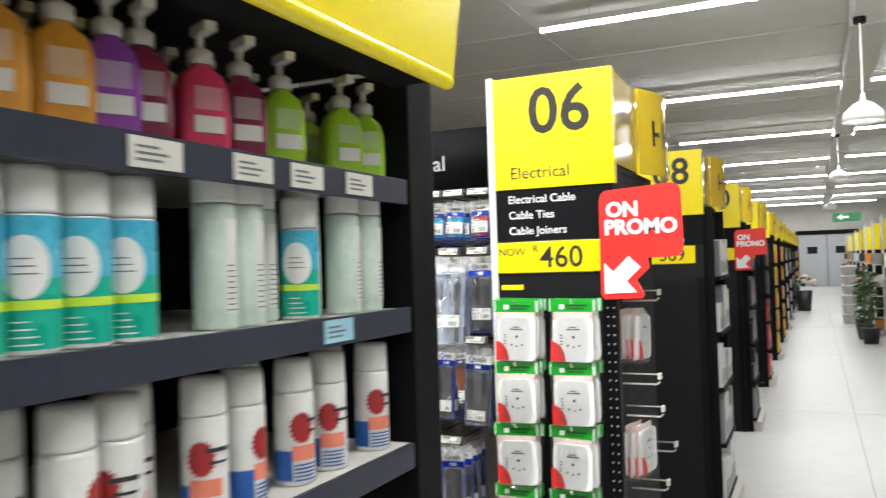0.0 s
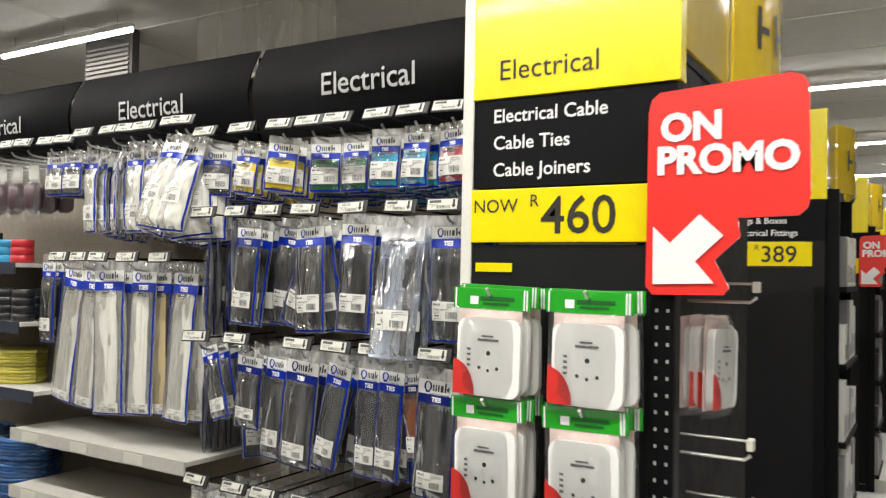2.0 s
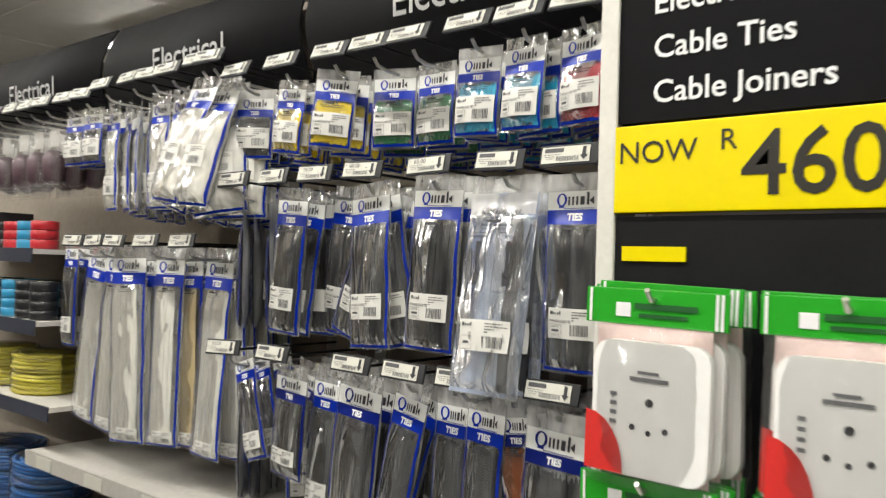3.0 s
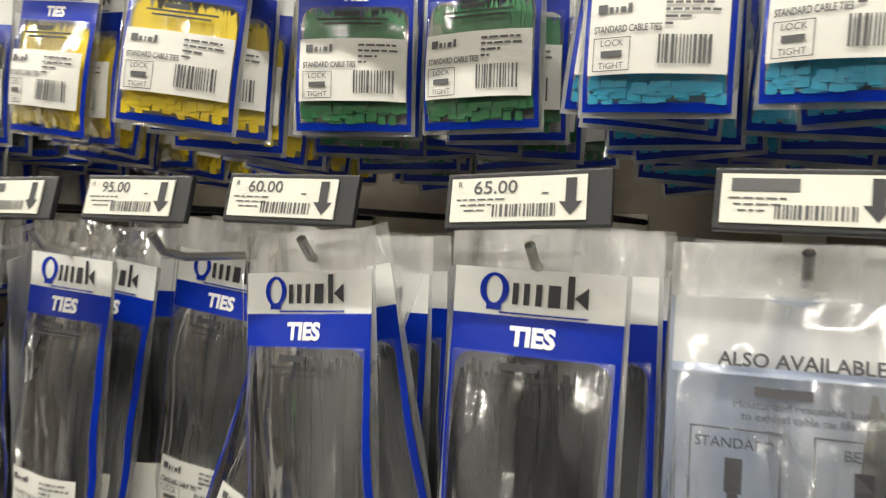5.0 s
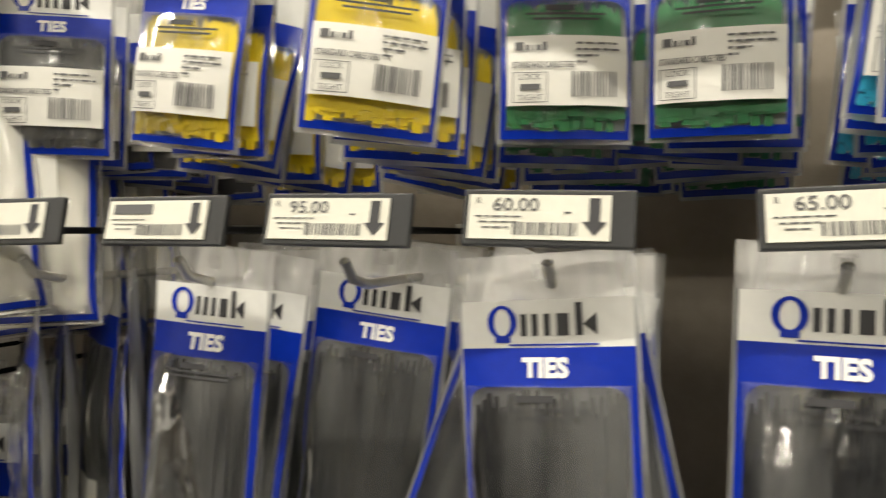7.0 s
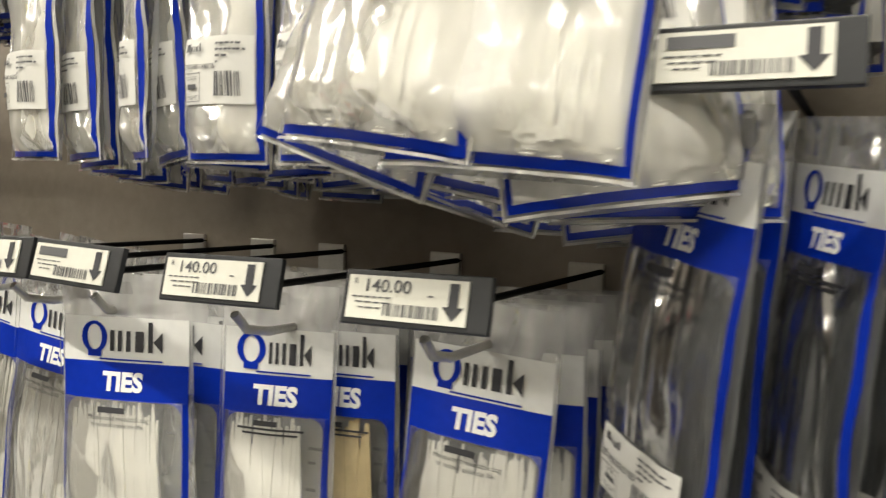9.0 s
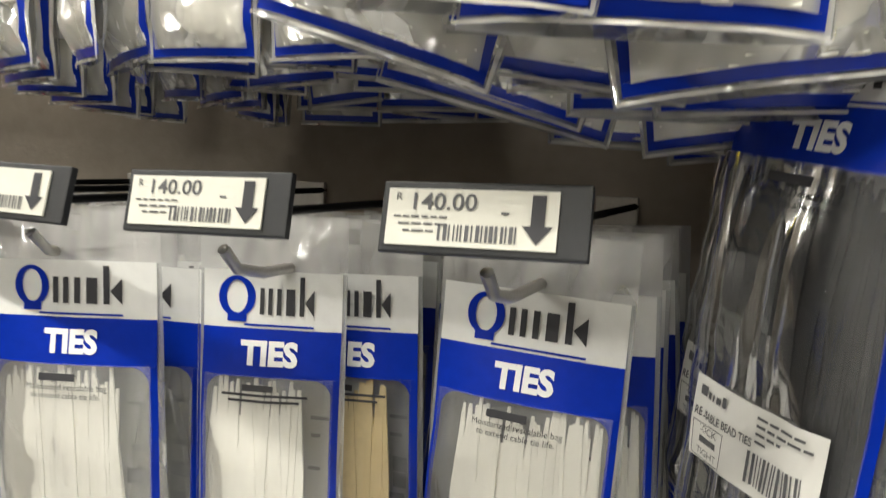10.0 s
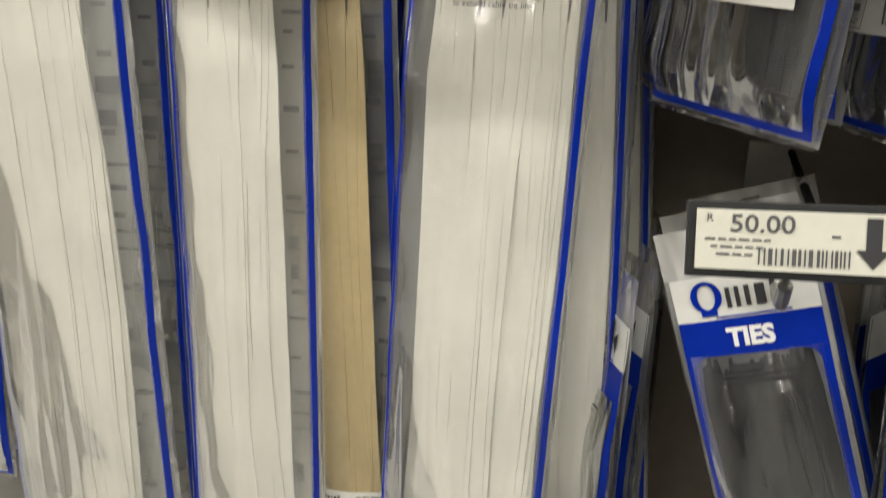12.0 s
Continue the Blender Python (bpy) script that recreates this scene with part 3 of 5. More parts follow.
class BagKind:
    """One size of bag of ties: its measures, then its meshes."""

    def __init__(self, w, h, clear, white, blue, tie, thick=0.008, label=None, foot=0.007, sticker="STANDARD CABLE TIES", fill=1.0, tone=None, seed=1, tie_w=0.0045, plain=False, back=None, bias=0.3, front_film=None, crumple=1.0):
        self.w, self.h, self.clear, self.white, self.blue, self.thick = w, h, clear, white, blue, thick
        rng = random.Random(seed)
        blue_mat = tone or PRINT_BLUE
        win_top = clear + white + blue
        side = 0.0026 if h < 0.15 else 0.0038

        def ease(a, b, v):
            t = min(max((v - a) / (b - a), 0.0), 1.0)
            return t * t * (3 - 2 * t)

        def swell(x, v):
            across = max(0.0, 1 - (2 * x / w) ** 2) ** 0.6
            along = ease(clear + 0.3 * white, win_top + 0.04, v) * (1 - 0.75 * ease(h - 0.022, h, v))
            wave = crumple * (0.0011 * noise.noise((x * 42 + seed, v * 24, seed * 3.1)) + 0.0007 * abs(noise.noise((x * 75, v * 38 + seed, seed * 1.7))))
            return thick * across * along + wave * (0.4 + along)

        def front(x, v, lift):
            return (x, -swell(x, v) - lift, -v)

        def rear(x, v, lift):
            return (x, 0.55 * swell(x, v) + lift, -v)

        def quad(bm, f, x0, x1, v0, v1, nx, nv, lift):
            return patch(f, x0, x1, v0, v1, nx, nv, lift, bm)

        m = {}
        hw = w / 2
        # clear top with its hole
        bm = bmesh.new()
        hole = 0.005
        quad(bm, front, -hw, -hole, 0, clear, 4, 3, 0)
        quad(bm, front, hole, hw, 0, clear, 4, 3, 0)
        quad(bm, front, -hole, hole, 0, 0.005, 1, 1, 0)
        quad(bm, front, -hole, hole, 0.013, clear, 1, 2, 0)
        m["bag_top"] = mesh_of("bag_top", bm, FILM_TOP, True)
        # clear front over the window, with welded rims all round
        bm = quad(bmesh.new(), front, -hw + 0.0024 + side * 0.6, hw - 0.0024 - side * 0.6, win_top - 0.001, h - foot + 0.001, 16, 32, 0.0022)
        for q0, q1, w0, w1, nv in ((-hw - 0.0003, -hw + 0.0008, clear, h, 16), (hw - 0.0008, hw + 0.0003, clear, h, 16), (-hw, hw, h - 0.001, h + 0.0005, 1)):
            quad(bm, front, q0, q1, w0, w1, 6 if nv == 1 else 1, nv, 0.0026)
        m["film_front"] = mesh_of("film_front", bm, front_film or (FILM_SHEEN if tie == "black" else FILM), True)
        bm = quad(bmesh.new(), rear, -hw, hw, clear, h, 6, 10, 0.0)
        m["film_back"] = mesh_of("film_back", bm, back or FILM_BACK, True)
        # printing
        bm = quad(bmesh.new(), front, -hw + 0.0022, hw - 0.0022, clear, clear + white + 0.0004, 8, 3, 0.0006)
        m["white_band"] = mesh_of("white_band", bm, FILM_HAZE if plain else PRINT_WHITE, True)
        bm = quad(bmesh.new(), front, -hw + 0.0022, hw - 0.0022, clear + white, win_top, 8, 3, 0.0008)
        if not plain:
            quad(bm, front, -hw + 0.0022, -hw + 0.0022 + side, win_top, h - foot, 1, 16, 0.0008)
            quad(bm, front, hw - 0.0022 - side, hw - 0.0022, win_top, h - foot, 1, 16, 0.0008)
            quad(bm, front, -hw + 0.0022, hw - 0.0022, h - foot, h - 0.0024, 8, 2, 0.0008)
            r = min(0.009, w * 0.11)
            for s in (-1, 1):
                cx = s * (hw - 0.0022 - side)
                corner = bm.verts.new(front(cx, win_top, 0.0008))
                arc = [bm.verts.new(front(cx - s * r * (1 - math.sin(a)), win_top + r * (1 - math.cos(a)), 0.0008)) for a in (radians(90 * k / 6) for k in range(7))]
                for p, q in zip(arc, arc[1:]):
                    bm.faces.new((corner, p, q) if s > 0 else (corner, q, p))
        m["blue_frame"] = mesh_of("blue_frame", bm, blue_mat, True)
        # word on the blue band, plain maker's mark on the white one
        vmid = clear + white + blue * 0.5
        size = blue * 0.67
        bm = text_mesh("TIES", size, lambda u, v, lift: front(u, vmid + size * 0.34 - v, lift), bold=0.045, lift=0.0014)
        m["word"] = mesh_of("word", bm, WHITE_TXT)
        bm = bmesh.new()
        q = white * 0.36
        cx, cv = -w * 0.24, clear + white * 0.46
        ring = []
        for k in range(25):
            a = 2 * math.pi * k / 24
            ring.append((bm.verts.new(front(cx + q * 0.92 * math.cos(a), cv + q * math.sin(a), 0.0012)),
                         bm.verts.new(front(cx + q * 0.52 * math.cos(a), cv + q * 0.80 * math.sin(a), 0.0012))))
        for a, b in zip(ring, ring[1:]):
            bm.faces.new((a[0], b[0], b[1], a[1]))
        quad(bm, front, cx - q * 0.45, cx + q * 0.5, cv + q * 0.78, cv + q * 1.2, 1, 1, 0.0013)
        quad(bm, front, cx + q * 0.4, w * 0.29, cv + q * 1.28, cv + q * 1.38, 4, 1, 0.0013)
        m["mark_ring"] = mesh_of("mark_ring", bm, blue_mat)
        bm = bmesh.new()
        x = cx + q * 1.15
        unit = (w * 0.295 - x) / 4.2
        lo, top = cv + q * 0.82, cv - q * 0.45
        st = unit * 0.26
        for pos, wide, up, down in ((0.0, 0.32, 0.0, 0.0), (0.62, 0.32, 0.0, 0.0), (1.28, 0.34, 0.0, 0.0), (1.98, 0.66, 0.0, 0.0), (3.0, 0.36, 0.6, 0.0)):
            quad(bm, front, x + unit * pos, x + unit * (pos + wide), top - q * up, lo - q * down, 1, 1, 0.0013)
        bm.faces.new([bm.verts.new(front(x + unit * a, b, 0.0013)) for a, b in ((3.38, (top + lo) / 2), (4.1, top), (4.1, lo))])
        m["mark_block"] = mesh_of("mark_block", bm, INK)
        # small print under the band
        bm = bmesh.new()
        sp = max(0.0028, w * 0.035)
        v0 = win_top + sp * 2.6
        quad(bm, front, -w * 0.16, w * 0.05, v0 - sp * 1.5, v0 - sp * 0.4, 1, 1, 0.003)
        if w > 0.08:
            for k, words in enumerate(("Moisturized resealable bag", "to extend cable tie life.")):
                vv = v0 + sp * (0.9 + 1.25 * k)
                text_mesh(words, sp * 1.25, lambda u, v, lift: front(u, vv - v, lift), bm=bm, lift=0.003)
        else:
            for k in range(2):
                quad(bm, front, -w * (0.3 - 0.05 * k), w * (0.28 - 0.05 * k), v0 + sp * k, v0 + sp * (k + 0.45), 2, 1, 0.003)
        if plain:
            text_mesh("ALSO AVAILABLE", 0.0085, lambda u, v, lift: front(u, win_top - 0.004 - v, lift), bm=bm, bold=0.02, lift=0.003)
            for cx2, words in ((-0.024, "STANDARD"), (0.024, "BEAD")):
                text_mesh(words, 0.006, lambda u, v, lift: front(u + cx2, win_top + 0.030 - v, lift), bm=bm, lift=0.003)
                for q0, q1, w0, w1 in ((-0.018, 0.018, 0.022, 0.0226), (-0.018, 0.018, 0.10, 0.1006), (-0.018, -0.0174, 0.022, 0.10), (0.0174, 0.018, 0.022, 0.10)):
                    quad(bm, front, cx2 + q0, cx2 + q1, win_top + w0, win_top + w1, 1, 2, 0.003)
                for w0, w1, ww in ((0.034, 0.048, 0.0035), (0.048, 0.075, 0.0022), (0.075, 0.092, 0.005)):
                    quad(bm, front, cx2 - ww, cx2 + ww, win_top + w0, win_top + w1, 1, 2, 0.003)
        m["small_print"] = mesh_of("small_print", bm, INK)
        self.plain = plain
        # the ties, slid down unevenly in the larger black bags
        loose = tie == "black" and h > 0.2
        bm = bmesh.new()
        inner = w - 2 * side - 0.009
        count = max(6, int(inner * fill / tie_w * 2.8))
        for k in range(count):
            lane = (((k * 5) % count if count % 5 else k) + 0.5) / count
            x0 = -inner / 2 + inner * (lane * fill + (1 - fill) * bias)
            lean = rng.uniform(-0.004, 0.004) * (h / 0.25)
            t0 = win_top + (rng.uniform(0.001, 0.013) if loose else rng.uniform(0.0, 0.004 + 0.02 * h))
            t1 = h - foot - rng.uniform(0.004, 0.012)
            depth = 0.62 + 0.16 * ((k * 7) % 5) / 5
            tw = tie_w * rng.uniform(1.15, 1.5)
            last = None
            steps = 7
            for j in range(steps + 1):
                v = t0 + (t1 - t0) * j / steps
                xx = x0 + lean * math.sin(math.pi * j / steps) + 0.0012 * math.sin(3.0 * j / steps + k)
                yy = -max(swell(xx, v) - 0.001, 0.0005) * depth
                ww = tw * (0.25 if j == 0 else 1.0)
                ring2 = [bm.verts.new((xx + a * ww / 2, yy + b * 0.0006, -v)) for a, b in ((-1, -1), (1, -1), (1, 1), (-1, 1))]
                if last:
                    for i in range(4):
                        bm.faces.new((last[i], last[(i + 1) % 4], ring2[(i + 1) % 4], ring2[i]))
                last = ring2
            box(xx - tw * 0.62, xx + tw * 0.62, yy - 0.0016, yy + 0.001, -t1 - 0.005, -t1, bm)
        xa, xb = -inner / 2 + inner * (1 - fill) * bias + 0.002, -inner / 2 + inner * (fill + (1 - fill) * bias) - 0.002
        patch(lambda x, v, lift: (x, -max(swell(x, v) * 0.56, 0.0003), -v), xa, xb, win_top + (0.014 if loose else 0.012 + 0.02 * h), h - foot - 0.006, 4, 8, 0, bm)
        bmesh.ops.recalc_face_normals(bm, faces=bm.faces[:])
        m["ties"] = mesh_of("tie_bundle", bm, TIE[tie])
        if h > 0.35:
            bm = bmesh.new()
            v = win_top + 0.02
            while v < h - 0.03:
                quad(bm, rear, w * rng.uniform(0.24, 0.28), w * rng.uniform(0.33, 0.40), v, v + rng.choice((0.002, 0.002, 0.003, 0.008)), 1, 1, -0.002)
                v += rng.uniform(0.008, 0.026)
            m["back_print"] = mesh_of("back_print", bm, GREYINK)
        # sticker
        if label:
            lw, lv0, lv1, lx = label
            bm = quad(bmesh.new(), front, lx - lw / 2, lx + lw / 2, lv0, lv1, 6, 3, 0.0034)
            m["sticker"] = mesh_of("sticker", bm, LABEL, True)
            bm = bmesh.new()
            lh = lv1 - lv0
            x0, x1 = lx - lw / 2 + 0.004, lx + lw / 2 - 0.004
            for k, (p0, p1) in enumerate(((0.0, 0.07), (0.085, 0.115), (0.135, 0.15), (0.17, 0.21), (0.225, 0.255))):
                quad(bm, front, x0 + lw * p0, x0 + lw * p1, lv0 + lh * (0.10 if k in (0, 4) else 0.14), lv0 + lh * 0.22, 1, 1, 0.0042)
            for k in range(4):
                p = lx + lw * 0.06
                end = x1 - (0.002, 0.0, 0.012, 0.018)[k] * lw / 0.06
                while p < end - lw * 0.02:
                    q1 = min(p + lw * rng.uniform(0.03, 0.09), end)
                    quad(bm, front, p, q1, lv0 + lh * (0.10 + 0.09 * k), lv0 + lh * (0.132 + 0.09 * k), 1, 1, 0.0042)
                    p = q1 + lw * 0.014
            if w > 0.06 and sticker:
                ts = lw * 0.074
                wide = max(p[0] for p in text_flat(sticker, ts, 0.02)[0]) * 2
                fit = 0.5 * lw / wide
                text_mesh(sticker, ts, lambda u, v, lift: front(u * fit + lx - lw * 0.21, lv0 + lh * 0.47 - v, lift), bm=bm, bold=0.02, lift=0.0042)
                for k, words in enumerate(("LOCK", "TIGHT")):
                    text_mesh(words, ts * 0.9, lambda u, v, lift: front(u + lx - lw * 0.32, lv0 + lh * (0.64 + 0.29 * k) - v, lift), bm=bm, lift=0.0042)
            quad(bm, front, lx - lw * 0.4, lx - lw * 0.24, lv0 + lh * 0.70, lv0 + lh * 0.78, 1, 1, 0.0042)
            barcode(front, lx + lw * 0.02, x1 - 0.003, lv0 + lh * 0.52, lv0 + lh * 0.88, 0.0042, bm, rng)
            bx0, bx1, bv0, bv1 = lx - lw * 0.46, lx - lw * 0.18, lv0 + lh * 0.53, lv0 + lh * 0.96
            for q0, q1, w0, w1 in ((bx0, bx1, bv0, bv0 + 0.0004), (bx0, bx1, bv1 - 0.0004, bv1), (bx0, bx0 + 0.0004, bv0, bv1), (bx1 - 0.0004, bx1, bv0, bv1)):
                quad(bm, front, q0, q1, w0, w1, 1, 1, 0.0042)
            m["sticker_print"] = mesh_of("sticker_print", bm, SOFT_INK)
        self.meshes = m

    def hang(self, x, y, z, yaw=0.0, roll=0.0, pitch=0.0, full=True, label="", group=""):
        """One bag with its hole at x, y, z."""
        e = empty("tie_bag", label, "cable ties", pose(x, y, z, pitch, roll, yaw) @ Matrix.Translation((0, 0, 0.009)), group)
        for name in ("bag_top", "white_band", "blue_frame", "ties", "film_front", "film_back"):
            o = share("tie_bundle" if name == "ties" else name, self.meshes[name], e)
            if name == "ties":
                o["kind"] = "stuff"
        if full:
            frame_ob = e.children[2]
            band = e.children[1]
        if full and self.plain:
            share("small_print", self.meshes["small_print"], frame_ob)
        elif full:
            share("word", self.meshes["word"], frame_ob)
            share("small_print", self.meshes["small_print"], frame_ob)
            share("mark_ring", self.meshes["mark_ring"], band)
            share("mark_block", self.meshes["mark_block"], band)
        if "back_print" in self.meshes:
            share("back_print", self.meshes["back_print"], e.children[5])
        if "sticker" in self.meshes:
            s = share("sticker", self.meshes["sticker"], e)
            if full:
                share("sticker_print", self.meshes["sticker_print"], s)
        return e

    def stack(self, x, z, y0, count, label, group, gap=0.016, yaw=0.0, roll=0.0, spread=1.0, pitch=0.0, seed=0, full=2, drop=0.0):
        """Bags one behind another on a hook, the first at y0."""
        rng = random.Random(seed * 31 + 7)
        for k in range(count):
            j = 0.0 if k == 0 else spread
            self.hang(x + j * rng.uniform(-0.007, 0.009) + 0.0006 * k, y0 + gap * k, z - drop * k + j * rng.uniform(-0.003, 0.002),
                      yaw + j * rng.uniform(-7, 7), roll + j * rng.uniform(-4, 4), pitch * (1 - k / count), k < full, label, group)


def small(tie, seed):
    return BagKind(0.074, 0.126, 0.016, 0.020, 0.014, tie, 0.010, (0.064, 0.070, 0.107, 0.0), seed=seed, tie_w=0.003)


SMALL = {c: small(c, i + 3) for i, c in enumerate(("yellow", "green", "blue", "red", "black"))}
MED = BagKind(0.0915, 0.252, 0.0225, 0.0235, 0.0190, "black", 0.010, (0.066, 0.170, 0.208, 0.002), seed=21, crumple=2.0)
MED_B = BagKind(0.079, 0.250, 0.0225, 0.0235, 0.0190, "black", 0.012, (0.060, 0.170, 0.208, -0.002), seed=22, fill=0.9, crumple=2.0)
BEAD = BagKind(0.096, 0.250, 0.024, 0.027, 0.022, "black", 0.013, (0.068, 0.165, 0.201, 0.0), seed=23, sticker="REUSABLE BEAD TIES", tie_w=0.0035, crumple=2.2)
LONG = BagKind(0.0955, 0.405, 0.028, 0.029, 0.024, "white", 0.012, (0.050, 0.371, 0.397, 0.012), seed=24, fill=0.88, tie_w=0.0046, bias=0.95, front_film=FILM_SOFT, crumple=1.6)
LONG_L = BagKind(0.0955, 0.405, 0.028, 0.029, 0.024, "white", 0.012, (0.050, 0.371, 0.397, 0.012), seed=35, fill=0.80, tie_w=0.0046, bias=0.05, front_film=FILM_SOFT, crumple=1.6)
LONG_B = BagKind(0.0755, 0.400, 0.028, 0.029, 0.024, "white", 0.011, (0.046, 0.367, 0.392, 0.008), seed=25, fill=0.80, tie_w=0.0046, bias=0.0, front_film=FILM_SOFT, crumple=1.6)
BIGW = BagKind(0.108, 0.248, 0.024, 0.026, 0.019, "white", 0.026, (0.066, 0.140, 0.180, 0.0), 0.007, seed=26, tie_w=0.0042, front_film=FILM_MILK, crumple=2.5)
SLIM = BagKind(0.062, 0.240, 0.026, 0.024, 0.016, "white", 0.011, (0.052, 0.165, 0.205, 0.0), seed=27, tie_w=0.004, front_film=FILM_MILK, crumple=2.5)
DARK3 = BagKind(0.088, 0.190, 0.024, 0.022, 0.016, "black", 0.010, (0.060, 0.140, 0.165, 0.0), seed=28, tone=PRINT_NAVY)
DARK3L = BagKind(0.094, 0.262, 0.026, 0.028, 0.018, "black", 0.011, (0.062, 0.205, 0.238, 0.0), seed=29, tone=PRINT_NAVY)
DARK3N = BagKind(0.066, 0.255, 0.026, 0.025, 0.018, "black", 0.011, (0.048, 0.185, 0.222, 0.0), seed=30)
BROWN3 = BagKind(0.060, 0.20, 0.026, 0.022, 0.016, "brown", 0.011, (0.042, 0.150, 0.182, 0.0), seed=31, tone=PRINT_NAVY)
PALE = BagKind(0.108, 0.290, 0.024, 0.0295, 0.004, "black", 0.012, (0.080, 0.195, 0.235, 0.0), seed=32, fill=0.12, bias=0.9, tone=FILM_PALE, plain=True, sticker="", back=FILM_PALE, crumple=4.0)
LONG_C = BagKind(0.078, 0.400, 0.028, 0.029, 0.024, "cream", 0.011, (0.046, 0.367, 0.392, 0.008), seed=34, fill=0.75, tie_w=0.0052)
NARROW = BagKind(0.064, 0.200, 0.022, 0.020, 0.016, "black", 0.010, (0.050, 0.150, 0.180, 0.0), seed=33)

# top row: small coloured bags, then white and black ones further along
TOP = [(-0.083, "red", 0.066, -12, 0), (-0.170, "blue", 0.068, -10, 3), (-0.253, "blue", 0.078, 3, 2), (-0.360, "green", 0.114, 0, 0), (-0.439, "green", 0.106, 20, 0),
       (-0.524, "yellow", 0.064, 24, 6), (-0.641, "yellow", 0.072, 0, 7), (-0.761, "black", 0.088, 26, 1)]
for i, (x, c, y0, yaw, roll) in enumerate(TOP):
    peg_hook(x + 0.004, 1.612, 0.052, tilt=25)
    SMALL[c].stack(x, 1.612, y0, 9, "small clear bag of %s cable ties with white sticker" % c,
                   "small bags of coloured cable ties", gap=0.020, yaw=yaw, roll=roll, seed=i, spread=1.9, drop=0.0028)
for i, x in enumerate((-1.305, -1.385)):
    peg_hook(x, 1.632, 0.052, tilt=25)
    SMALL["black"].stack(x, 1.632, 0.07, 6, "small clear bag of black cable ties with a white sticker", "small bags of black cable ties", gap=0.03, yaw=5, seed=40 + i)
for i, (x, yaw) in enumerate(((-0.988, -4), (-1.057, 4), (-1.130, -34), (-1.238, -6))):
    peg_hook(x + 0.01, 1.644, 0.055, tilt=25)
    SLIM.stack(x, 1.641, 0.082, 8, "narrow clear bag of natural white cable ties", "narrow bags of white cable ties", gap=0.024, yaw=yaw, seed=50 + i, spread=1.6, drop=0.003)
for i, (x, y0, yaw, roll) in enumerate(((-0.832, 0.066, 6, 3), (-0.866, 0.056, -8, 6))):
    peg_hook(x + 0.006, 1.644, 0.042, tilt=25)
    BIGW.stack(x, 1.635 + 0.008 * i, y0, 9, "bulging clear bag of natural white cable ties", "bulging bags of white cable ties", gap=0.017, yaw=yaw,
               roll=roll, pitch=-15, seed=60 + i, spread=3.0, drop=0.0035)

# second row: black ties
for i, (x, price) in enumerate(((-0.751, ""), (-0.643, ""), (-0.543, "95.00"), (-0.438, "60.00"), (-0.309, "65.00"), (-0.188, ""), (-0.085, ""))):
    peg_hook(x, 1.419, 0.050, price, tilt=14)
BLACKS = "clear bag of black cable ties with blue printed frame"
BLACK_BAGS = "bags of black cable ties"
BEAD.stack(-0.775, 1.433, 0.086, 6, "clear bag of black reusable bead ties with a slanted white sticker", "bags of black bead ties", gap=0.032, yaw=-44, roll=6, seed=70)
MED_B.hang(-0.716, 0.105, 1.428, -56, 5, 0, True, BLACKS, BLACK_BAGS)
MED_B.hang(-0.700, 0.135, 1.428, -48, 3, 0, True, BLACKS, BLACK_BAGS)
MED_B.stack(-0.641, 1.430, 0.082, 6, BLACKS, BLACK_BAGS, gap=0.030, yaw=0, roll=4, seed=71)
MED.stack(-0.555, 1.432, 0.140, 5, BLACKS, BLACK_BAGS, gap=0.028, yaw=0, roll=6.5, seed=72, spread=0.6)
MED.hang(-0.443, 0.064, 1.428, -6, -4, -2, True, BLACKS, BLACK_BAGS)
MED.hang(-0.445, 0.084, 1.425, -3, -12, 0, True, BLACKS, BLACK_BAGS)
MED.hang(-0.434, 0.100, 1.420, 0, 20, 0, True, BLACKS, BLACK_BAGS)
MED.stack(-0.438, 1.426, 0.125, 5, BLACKS, BLACK_BAGS, gap=0.028, yaw=-3, roll=0, seed=73)
MED.hang(-0.308, 0.064, 1.434, 0, 1.5, -2, True, BLACKS, BLACK_BAGS)
MED.hang(-0.297, 0.082, 1.432, 3, 0, 0, True, BLACKS, BLACK_BAGS)
MED.stack(-0.299, 1.431, 0.104, 6, BLACKS, BLACK_BAGS, gap=0.028, yaw=-2, roll=2, seed=74, spread=0.7)
PALE.stack(-0.190, 1.427, 0.060, 2, "clear pale blue bag of ties hung back to front", BLACK_BAGS, gap=0.024, yaw=0, pitch=-9, seed=75, full=1, spread=0.5)
MED.stack(-0.201, 1.427, 0.112, 4, BLACKS, BLACK_BAGS, gap=0.030, yaw=0, roll=0, seed=77, spread=0.6)
MED.stack(-0.088, 1.426, 0.068, 5, BLACKS, BLACK_BAGS, gap=0.032, yaw=-4, roll=0, seed=76)

# long white ties
for i, (x, price) in enumerate(((-0.894, "140.00"), (-1.016, "140.00"), (-1.132, ""), (-1.212, ""), (-1.300, ""))):
    peg_hook(x, 1.311, 0.045, price, tilt=14)
WHITES = "long clear bag of natural white cable ties with a blue frame"
WHITE_BAGS = "long bags of white cable ties"
LONG.hang(-0.896, 0.122, 1.326, -2, 2.0, -2, True, WHITES, WHITE_BAGS)
LONG.stack(-0.890, 1.324, 0.142, 5, WHITES, WHITE_BAGS, gap=0.026, roll=-2, yaw=3, seed=80, spread=0.6)
LONG_B.hang(-1.024, 0.095, 1.328, 16, 0, -1, True, WHITES, WHITE_BAGS)
LONG_C.hang(-0.996, 0.122, 1.326, 6, -2, 0, True, "long clear bag of yellowed cable ties behind others", WHITE_BAGS)
